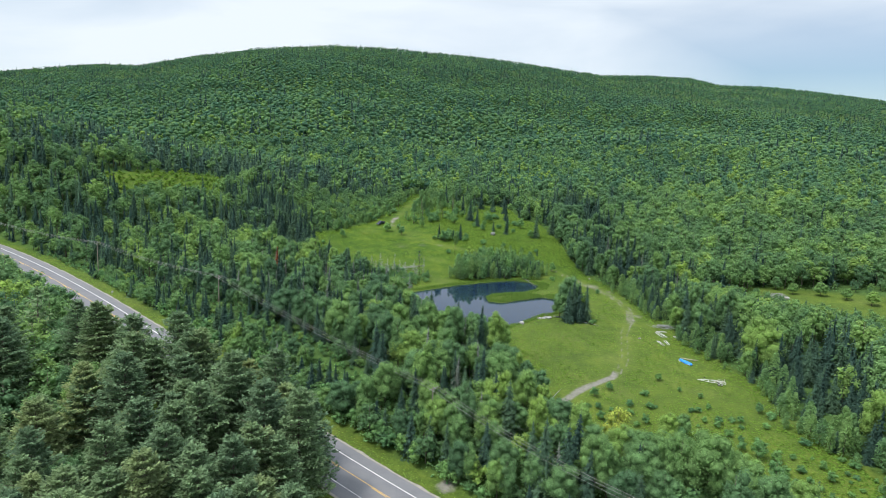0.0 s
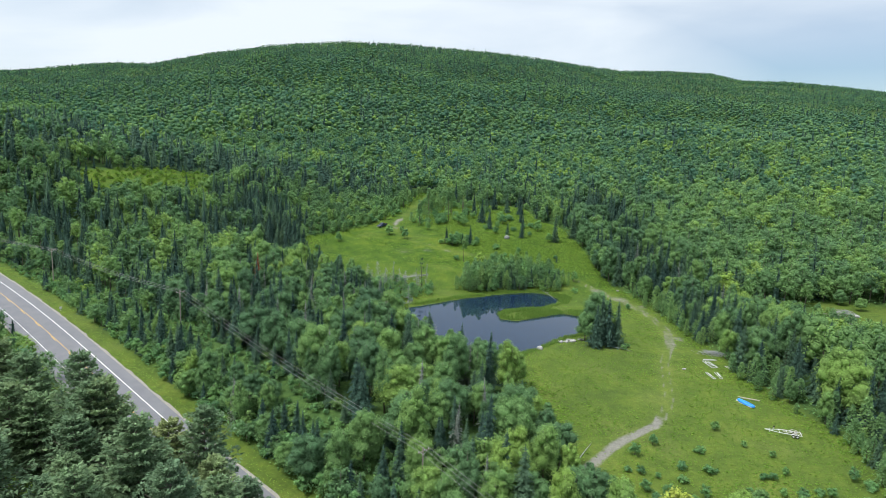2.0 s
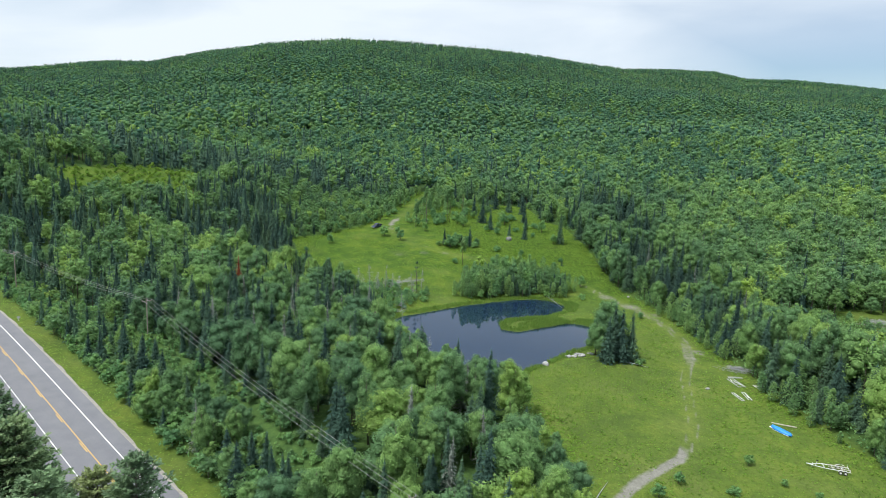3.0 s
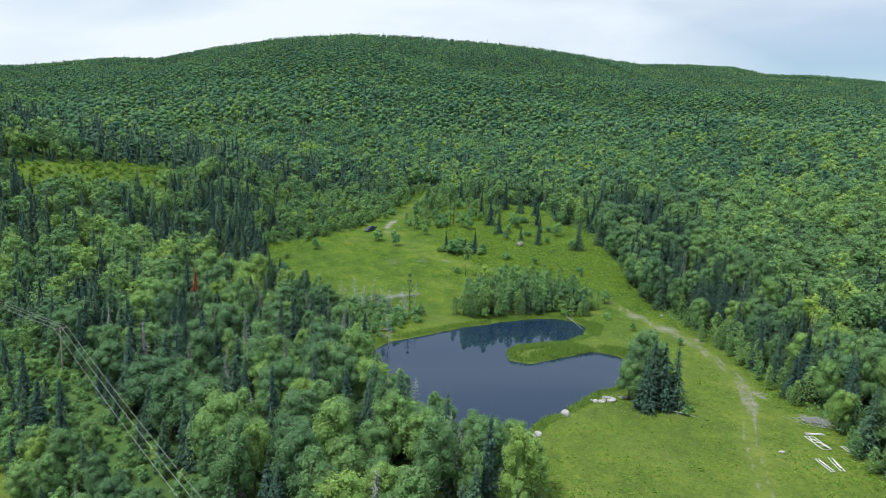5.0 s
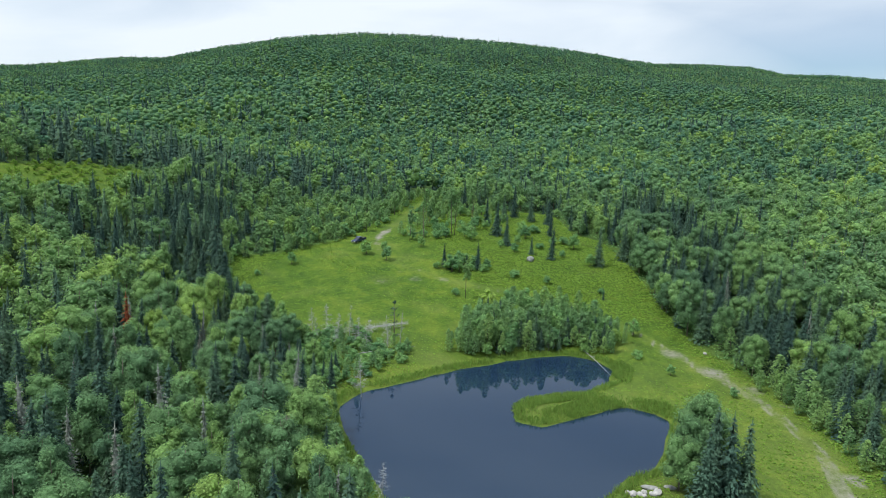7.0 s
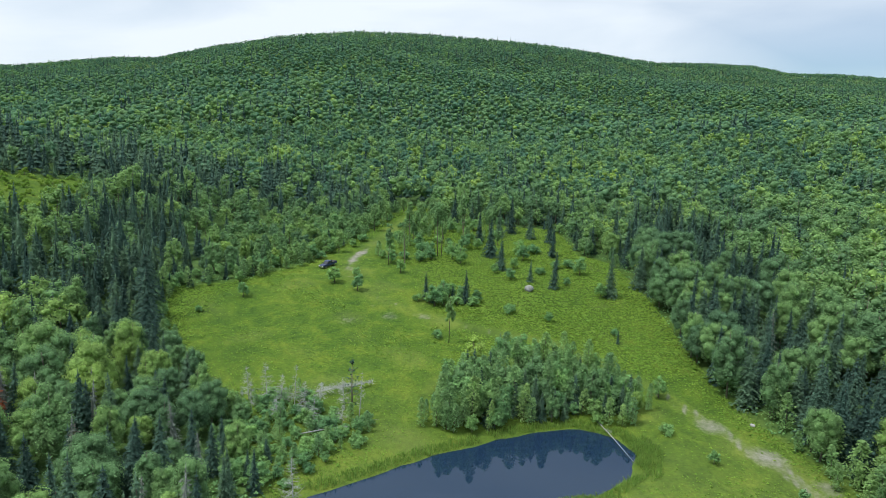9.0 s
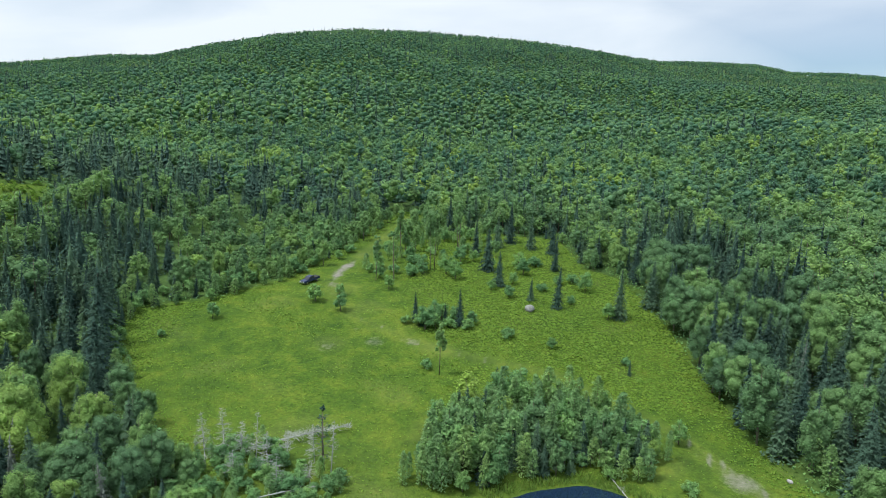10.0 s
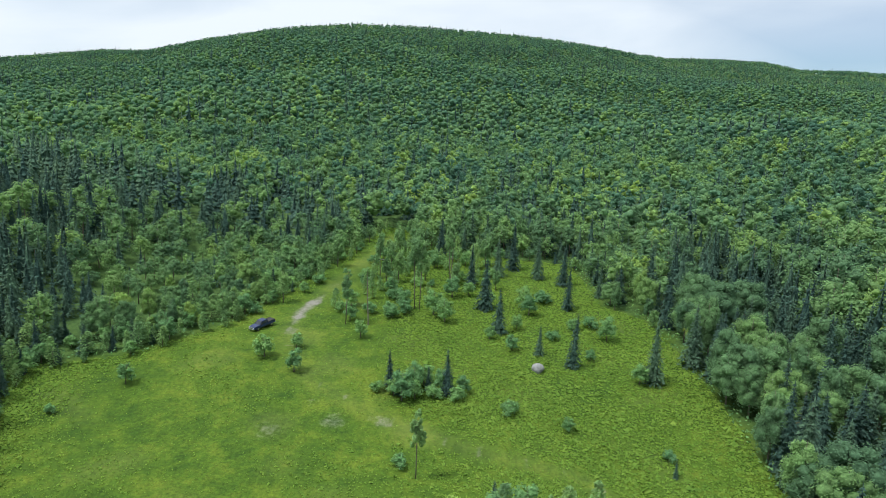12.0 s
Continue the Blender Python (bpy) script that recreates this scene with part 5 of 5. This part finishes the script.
# verge weeds along the road
n = 12000
vy, vo = grng.uniform(60, 335, n), grng.uniform(6.6, 14.5, n) * np.where(grng.uniform(0, 1, n) < 0.8, 1, -1)
vo = np.where(vo < -9, -8, vo)
sl = (road_x(vy + 2) - road_x(vy - 2)) / 4
k = 1 / np.sqrt(1 + sl * sl)
vx, vy = road_x(vy) + vo * k, vy - vo * sl * k
p = np.stack((vx, vy, land(vx, vy) + grng.uniform(0.01, 0.04, n)), 1)
blades("verge_grass", "bright green grass and weeds on the road verge", "grass", [kites(grng, p, np.array((0, 0, 1.0)), 0.34, 0.4, 0.22)], WEEDS)
# reeds on the spit and in the shallows
n = 230000
rx, ry = grng.uniform(-20, 52, n), grng.uniform(180, 270, n)
shore = outside(rx, ry, POND)
spit = near_spot(rx, ry, 27, 234.5, 15, 8) + near_spot(rx, ry, 45, 237, 8, 6) + 0.8 * near_spot(rx, ry, 41, 254, 4, 9)
ok = (shore > -1.0) & (shore < 3.5) & (grng.uniform(0, 1, n) < np.clip(spit, 0, 1) + 0.5 * (shore < 1.6) * (shore > -0.5) * (wave(rx, ry, 4, 3) > -0.5))
rx, ry = rx[ok], ry[ok]
rz = np.maximum(land(rx, ry), -0.05)
m = len(rx)
lean, high, wid = grng.normal(0, 0.16, (m, 2)), grng.uniform(0.5, 1.2, m), 0.06
a = grng.uniform(0, 3.14, m)
side = np.stack((np.cos(a) * wid, np.sin(a) * wid, np.zeros(m)), 1)
foot = np.stack((rx, ry, rz - 0.1), 1)
mid = foot + np.stack((lean[:, 0] * 0.5, lean[:, 1] * 0.5, high * 0.55), 1)
tip = foot + np.stack((lean[:, 0] * 1.6, lean[:, 1] * 1.6, high), 1)
v = np.stack((foot, mid + side, tip, mid - side), 1).reshape(-1, 3)
i = np.arange(m)[:, None] * 4
blades("reeds", "tall green reeds along the pond's shore", "reeds", [(v, np.concatenate((i + (0, 2, 1), i + (0, 3, 2)), 1).reshape(-1, 3), 0)], REED)
# undergrowth under the edges of the woods
n = 110000
ux, uy = grng.uniform(-150, 150, n), grng.uniform(80, 440, n)
e = open_ground(ux, uy)
ok = (e > 0.0) & (e < 11) & in_view(ux, uy) & (outside(ux, uy, POND) > 1)
ux, uy = ux[ok], uy[ok]
p = np.stack((ux, uy, land(ux, uy) + grng.uniform(0.1, 1.6, len(ux)) ** 1.3), 1)
blades("undergrowth", "leafy green undergrowth along the edge of the woods", "undergrowth", [kites(grng, p, np.array((0, 0, 1.0)), 0.55, 0.42, 0.6)], SHRUB)


# ---- made things ----
def part(name, bm, mat, parent, label=""):
    me = bpy.data.meshes.new(name)
    bm.to_mesh(me)
    bm.free()
    me.materials.append(mat)
    ob = new(name, me)
    ob.parent = parent
    if label:
        ob["label"] = label
    return ob


def box(size, at=(0, 0, 0), bevel=0.0, bm=None, turn=None):
    """A bevelled box, added to bm or in a bmesh of its own."""
    own = bmesh.new()
    bmesh.ops.create_cube(own, size=1.0)
    bmesh.ops.scale(own, vec=size, verts=own.verts)
    if bevel:
        bmesh.ops.bevel(own, geom=own.edges[:], offset=bevel, segments=2, affect="EDGES")
    if turn is not None:
        bmesh.ops.transform(own, matrix=turn, verts=own.verts)
    bmesh.ops.translate(own, vec=at, verts=own.verts)
    if bm is None:
        return own
    tmp = bpy.data.meshes.new("tmp")
    own.to_mesh(tmp)
    own.free()
    bm.from_mesh(tmp)
    bpy.data.meshes.remove(tmp)
    return bm


def rod(a, b, r, sides=10, r2=None):
    """A round bar from a to b."""
    bm = bmesh.new()
    a, b = Vector(a), Vector(b)
    bmesh.ops.create_cone(bm, cap_ends=True, segments=sides, radius1=r, radius2=r if r2 is None else r2, depth=(b - a).length)
    bmesh.ops.transform(bm, matrix=Matrix.Translation((a + b) / 2) @ (b - a).to_track_quat("Z", "Y").to_matrix().to_4x4(), verts=bm.verts)
    return bm


def prism(outline, width, bevel=0.0):
    """A side outline (x, z) drawn out over the width along y."""
    bm = bmesh.new()
    f = bm.faces.new([bm.verts.new((x, -width / 2, z)) for x, z in outline])
    r = bmesh.ops.extrude_face_region(bm, geom=[f])
    bmesh.ops.translate(bm, vec=(0, width, 0), verts=[v for v in r["geom"] if isinstance(v, bmesh.types.BMVert)])
    bmesh.ops.recalc_face_normals(bm, faces=bm.faces)
    if bevel:
        bmesh.ops.bevel(bm, geom=bm.edges[:], offset=bevel, segments=2, affect="EDGES")
    return bm


def wheel(parent, at, r, width, tyre_mat, rim_mat):
    bm = bmesh.new()
    bmesh.ops.create_cone(bm, cap_ends=True, segments=20, radius1=r, radius2=r, depth=width)
    bmesh.ops.bevel(bm, geom=[e for e in bm.edges if len(e.link_faces) == 2 and e.calc_face_angle(0) > 1], offset=0.05, segments=2, affect="EDGES")
    bmesh.ops.rotate(bm, matrix=Matrix.Rotation(radians(90), 3, "X"), verts=bm.verts)
    w = part("wheel", bm, tyre_mat, parent)
    w.location = at
    part("rim", rod((0, -width / 2 - 0.012, 0), (0, width / 2 + 0.012, 0), r * 0.58, 14), rim_mat, w, "grey metal rim")
    return w


NAVY = surface("navy_car_paint", (0.010, 0.018, 0.060), (0.014, 0.024, 0.075), 0.6, 0.22, 0.0, spec=0.6)
CARGLASS = surface("dark_car_glass", (0.02, 0.025, 0.03), (0.03, 0.035, 0.04), 0.5, 0.06, 0.0, spec=0.6)
CHROME = surface("chrome", (0.55, 0.55, 0.56), (0.70, 0.70, 0.71), 0.4, 0.2, 0.9)
RUBBER = surface("black_rubber", (0.015, 0.015, 0.015), (0.03, 0.03, 0.03), 0.2, 0.8)
LAMPGLASS = surface("pale_lamp_glass", (0.65, 0.66, 0.66), (0.8, 0.8, 0.8), 0.3, 0.15)
REDGLASS = surface("red_lamp_glass", (0.35, 0.01, 0.01), (0.45, 0.02, 0.02), 0.3, 0.2)
GALVANISED = surface("pale_galvanised_metal", (0.60, 0.62, 0.62), (0.80, 0.81, 0.80), 0.5, 0.5, 0.2)
BLUETARP = surface("bright_blue_tarpaulin", (0.015, 0.17, 0.55), (0.03, 0.27, 0.75), 0.4, 0.45, relief=0.02)
WHITEBOARD = surface("weathered_white_boards", (0.55, 0.55, 0.52), (0.78, 0.78, 0.75), 0.5, 0.8, relief=0.01)
DOCKWOOD = surface("weathered_dock_boards", (0.36, 0.37, 0.37), (0.66, 0.66, 0.64), 0.5, 0.8, relief=0.01)
PALEWOOD = surface("pale_weathered_wood", (0.36, 0.33, 0.27), (0.52, 0.48, 0.41), 0.4, 0.85, relief=0.01)
POLEWOOD = surface("grey_brown_pole_wood", (0.20, 0.17, 0.14), (0.33, 0.29, 0.25), 0.6, 0.9, relief=0.01)
CERAMIC = surface("grey_ceramic", (0.5, 0.5, 0.5), (0.65, 0.65, 0.65), 0.2, 0.3)
CABLE = surface("weathered_bare_cable", (0.20, 0.20, 0.20), (0.30, 0.30, 0.30), 0.3, 0.5)


def pickup_truck():
    t = new("pickup_truck")
    part("body", prism(((-2.9, 0.55), (2.75, 0.52), (2.9, 0.62), (2.9, 0.98), (2.75, 1.10), (1.25, 1.18), (1.15, 1.22), (-2.9, 1.20)), 1.96, 0.05), NAVY, t)
    part("cab", prism(((1.30, 1.16), (0.55, 1.82), (0.35, 1.87), (-0.75, 1.87), (-0.92, 1.80), (-1.05, 1.16)), 1.72, 0.06), NAVY, t)
    part("windscreen", prism(((1.30, 1.20), (0.62, 1.80), (0.58, 1.78), (1.20, 1.20)), 1.56), CARGLASS, t, "dark windscreen")
    part("rear_window", prism(((-1.065, 1.28), (-0.955, 1.74), (-0.93, 1.74), (-1.03, 1.28)), 1.4), CARGLASS, t, "dark rear window")
    for s in (-1, 1):
        for a, b, c, d in ((0.18, 1.02, 0.52, 0.18), (-0.82, 0.08, 0.08, -0.70)):
            w = part("side_window", prism(((a, 1.24), (b, 1.24), (c, 1.74), (d, 1.74)), 0.02), CARGLASS, t, "dark side window")
            w.location = (0, s * 0.868, 0)
        m = part("mirror", box((0.16, 0.22, 0.20), (1.05, s * 1.06, 1.30), 0.04), RUBBER, t, "black door mirror")
        part("headlight", box((0.06, 0.34, 0.20), (2.89, s * 0.76, 0.92), 0.02), LAMPGLASS, t, "clear headlight")
        part("tail_light", box((0.05, 0.16, 0.36), (-2.90, s * 0.88, 0.98), 0.02), REDGLASS, t, "red tail light")
        part("door_handle", box((0.18, 0.03, 0.04), (0.0, s * 0.99, 1.08), 0.01), CHROME, t, "chrome door handle")
        part("bed_rail", box((1.9, 0.10, 0.05), (-1.93, s * 0.92, 1.225), 0.02), RUBBER, t, "black bed rail")
        for x in (1.85, -1.80):
            wheel(t, (x, s * 0.84, 0.39), 0.39, 0.27, RUBBER, CHROME)
    part("grille", box((0.05, 1.05, 0.28), (2.895, 0, 0.90), 0.02), CHROME, t, "chrome grille")
    part("front_bumper", box((0.18, 1.94, 0.20), (2.92, 0, 0.58), 0.05), CHROME, t, "chrome front bumper")
    part("rear_bumper", box((0.16, 1.90, 0.18), (-2.95, 0, 0.60), 0.04), CHROME, t, "chrome rear bumper")
    part("cargo_bed", box((1.78, 1.56, 0.04), (-1.95, 0, 1.205)), RUBBER, t, "dark bed liner")
    part("tailgate", box((0.06, 1.70, 0.5), (-2.90, 0, 0.97), 0.02), NAVY, t)
    return tagged(t, "dark navy-blue pickup truck parked on the meadow path", "truck")


truck = pickup_truck()
truck.matrix_basis = pose(-36.4, 339.4, float(land(-36.4, 339.4)) + 0.0, 0, 0, math.degrees(math.atan2(-6.0, -3.6))) @ pose(0, 0, 0, 0, 7, 0)


def boat_trailer():
    t = new("boat_trailer")
    for s in (-1, 1):
        part("frame_rail", rod((-2.6, s * 0.85, 0.55), (1.6, s * 0.80, 0.55), 0.06, 8), GALVANISED, t)
        part("drawbar", rod((1.5, s * 0.80, 0.55), (3.9, s * 0.05, 0.5), 0.06, 8), GALVANISED, t)
        f = bmesh.new()
        for i in range(9):
            a0, a1 = math.pi * i / 9, math.pi * (i + 1) / 9
            q = [f.verts.new((-1.3 + 0.78 * math.cos(a), s * 1.12 + dy, 0.45 + 0.42 * math.sin(a))) for a, dy in ((a0, -0.15), (a1, -0.15), (a1, 0.15), (a0, 0.15))]
            f.faces.new(q)
        bmesh.ops.solidify(f, geom=f.faces[:], thickness=0.03)
        part("fender", f, WHITEBOARD, t, "white rounded fender")
        part("bunk", box((3.4, 0.14, 0.07), (-0.8, s * 0.5, 0.78), 0.01), PALEWOOD, t, "wooden bunk board")
        part("guide_post", rod((-2.4, s * 0.95, 0.5), (-2.4, s * 0.98, 1.25), 0.035, 8), WHITEBOARD, t, "white guide post")
        for x in (-1.66, -0.92):
            wheel(t, (x, s * 1.12, 0.33), 0.33, 0.2, RUBBER, WHITEBOARD)
    for x in (-2.5, -1.3, 0.1, 1.5):
        part("crossbar", rod((x, -0.86, 0.55), (x, 0.86, 0.55), 0.05, 8), GALVANISED, t)
    part("winch_post", rod((2.7, 0, 0.5), (2.55, 0, 1.35), 0.06, 8), GALVANISED, t)
    part("winch", box((0.3, 0.22, 0.22), (2.55, 0, 1.35), 0.03), RUBBER, t, "black winch")
    part("coupler", box((0.4, 0.14, 0.12), (4.0, 0, 0.52), 0.03), GALVANISED, t)
    part("jack", rod((3.3, 0.18, 0.0), (3.3, 0.18, 0.95), 0.04, 8), GALVANISED, t, "tongue jack")
    return tagged(t, "empty white boat trailer with twin axles standing in the grass", "trailer")


trailer = boat_trailer()
trailer.matrix_basis = pose(70.9, 156.9, float(land(70.9, 156.9)), 0, 0, math.degrees(math.atan2(1.7, -5.6)))


def rowboat():
    t = new("rowboat")
    rings = []
    bm = bmesh.new()
    for i in range(13):
        k = i / 12
        w = 0.78 * (math.sin(math.pi * min(1.0, 0.10 + 0.62 * k + 0.2 * k * k)) ** 0.7) if k < 0.97 else 0.10
        z0 = 0.12 + 0.22 * (1 - k) ** 2
        row = []
        for j in range(9):
            a = math.pi * j / 8
            row.append(bm.verts.new((2.1 - 4.2 * k, -math.cos(a) * w, z0 + 0.52 * math.sin(a) ** 0.75 * (0.65 + 0.35 * math.sin(math.pi * (0.15 + 0.7 * k))))))
        rings.append(row)
    for i in range(12):
        for j in range(8):
            bm.faces.new((rings[i][j], rings[i][j + 1], rings[i + 1][j + 1], rings[i + 1][j]))
    bm.faces.new(rings[0])
    bm.faces.new(list(reversed(rings[12])))
    bmesh.ops.recalc_face_normals(bm, faces=bm.faces)
    part("hull", bm, BLUETARP, t)
    part("keel", box((3.7, 0.06, 0.06), (0, 0, 0.70), 0.02), BLUETARP, t)
    part("bow_cover", box((0.9, 0.9, 0.10), (2.0, 0, 0.22), 0.03), WHITEBOARD, t, "white bow board")
    for s in (-1, 1):
        part("gunwale", box((3.6, 0.07, 0.08), (-0.1, s * 0.72, 0.14), 0.02), WHITEBOARD, t, "white gunwale strip")
    return tagged(t, "overturned bright blue rowboat with white trim in the grass", "boat")


boat = rowboat()
boat.matrix_basis = pose(68.2, 169.9, float(land(68.2, 169.9)) - 0.05, 0, 0, math.degrees(math.atan2(3.7, -2.1)))
plank = new("wooden_beam")
part("beam", box((4.6, 0.22, 0.18), (0, 0, 0.12), 0.02), PALEWOOD, plank)
plank.matrix_basis = pose(70.1, 173.0, float(land(70.1, 173.0)), 0, 0, math.degrees(math.atan2(-1.6, 4.1)))
tagged(plank, "long pale weathered wooden beam lying in the grass", "beam")


def dock_frame(length, width, bars, label, boards=()):
    t = new("dock_frame")
    for s in (-1, 1):
        part("rail", box((length, 0.11, 0.14), (0, s * width / 2, 0.14), 0.02), DOCKWOOD, t)
    for i in range(bars):
        x = -length / 2 + 0.1 + (length - 0.2) * i / (bars - 1)
        part("crossbar", box((0.10, width - 0.12, 0.10), (x, 0, 0.14), 0.02), DOCKWOOD, t)
    for x, y, ln, turn in boards:
        b = part("board", box((ln, 0.2, 0.05), (0, 0, 0), 0.01), DOCKWOOD, t)
        b.matrix_basis = pose(x, y, 0.25, 0, 0, turn)
    return tagged(t, label, "dock frame", "dock frames")


for sx, sy, turn, ln, wd, bars, boards in ((68.6, 192.8, -81, 5.0, 1.6, 5, ((0.5, 0.2, 3.2, 12), (-1.0, -0.5, 2.4, -20))), (69.8, 196.2, 2, 3.4, 0.5, 3, ((0, 0, 2.4, 4),)), (66.0, 185.3, -83, 4.3, 0.6, 3, ((0, 0.1, 3.0, 3),)),
                                           (68.1, 185.8, -93, 4.4, 0.7, 3, ((0, 0.1, 2.8, -4),)), (72.5, 191.0, -81, 2.0, 0.6, 2, ())):
    d = dock_frame(ln, wd, bars, "weathered white dock frame lying in the grass", boards)
    d.matrix_basis = pose(sx, sy, float(land(sx, sy)) - 0.03, 0, 0, turn)

# ---- power line and roadside ----
ARMS = (-1.1, 0.15, 1.1)
tops = []
for i, (sx, sy, h) in enumerate(POLES):
    nxt = POLES[min(i + 1, len(POLES) - 1)]
    prv = POLES[max(i - 1, 0)]
    turn = math.degrees(math.atan2(nxt[1] - prv[1], nxt[0] - prv[0]))
    t = new("utility_pole")
    part("pole", rod((0, 0, -0.5), (0, 0, h), 0.17, 10, 0.12), POLEWOOD, t)
    part("crossarm", box((0.12, 2.5, 0.14), (0.16, 0, h - 0.55), 0.01), POLEWOOD, t)
    for s in (-1, 1):
        part("brace", rod((0.2, s * 0.75, h - 0.6), (0.14, 0, h - 1.25), 0.025, 6), GALVANISED, t, "thin metal brace")
    for y in ARMS:
        part("insulator", rod((0.16, y, h - 0.48), (0.16, y, h - 0.22), 0.06, 8, 0.04), CERAMIC, t, "grey insulator")
    m = pose(sx, sy, float(land(sx, sy)), 0, 0, turn)
    t.matrix_basis = m
    tops.append([m @ Vector((0.16, y, h - 0.2)) for y in ARMS])
    tagged(t, "grey wooden utility pole with a crossarm beside the road", "utility pole", "utility poles")
for i in range(len(tops) - 1):
    for j in range(3):
        a, b = tops[i][j], tops[i + 1][j]
        pts = [a.lerp(b, k / 12) - Vector((0, 0, 5.0 * (k / 12) * (1 - k / 12))) for k in range(13)]
        v, q, s = tube([tuple(p) for p in pts], [0.028] * 13, 4)
        tagged(new("power_cable", mesh_of("power_cable", v, q, (CABLE,))), "thin grey power cable strung between utility poles", "cable", "power cables")
post = new("marker_post")
part("post", rod((0, 0, -0.3), (0, 0, 1.1), 0.05, 8), WHITEBOARD, post)
part("marker_plate", box((0.05, 0.75, 0.6), (0.07, 0, 1.0), 0.02), WHITEBOARD, post, "plain white plate")
post.matrix_basis = pose(-114.5, 211, float(land(-114.5, 211)), 0, 0, -50)
tagged(post, "small white marker post standing on the grass verge", "marker post")
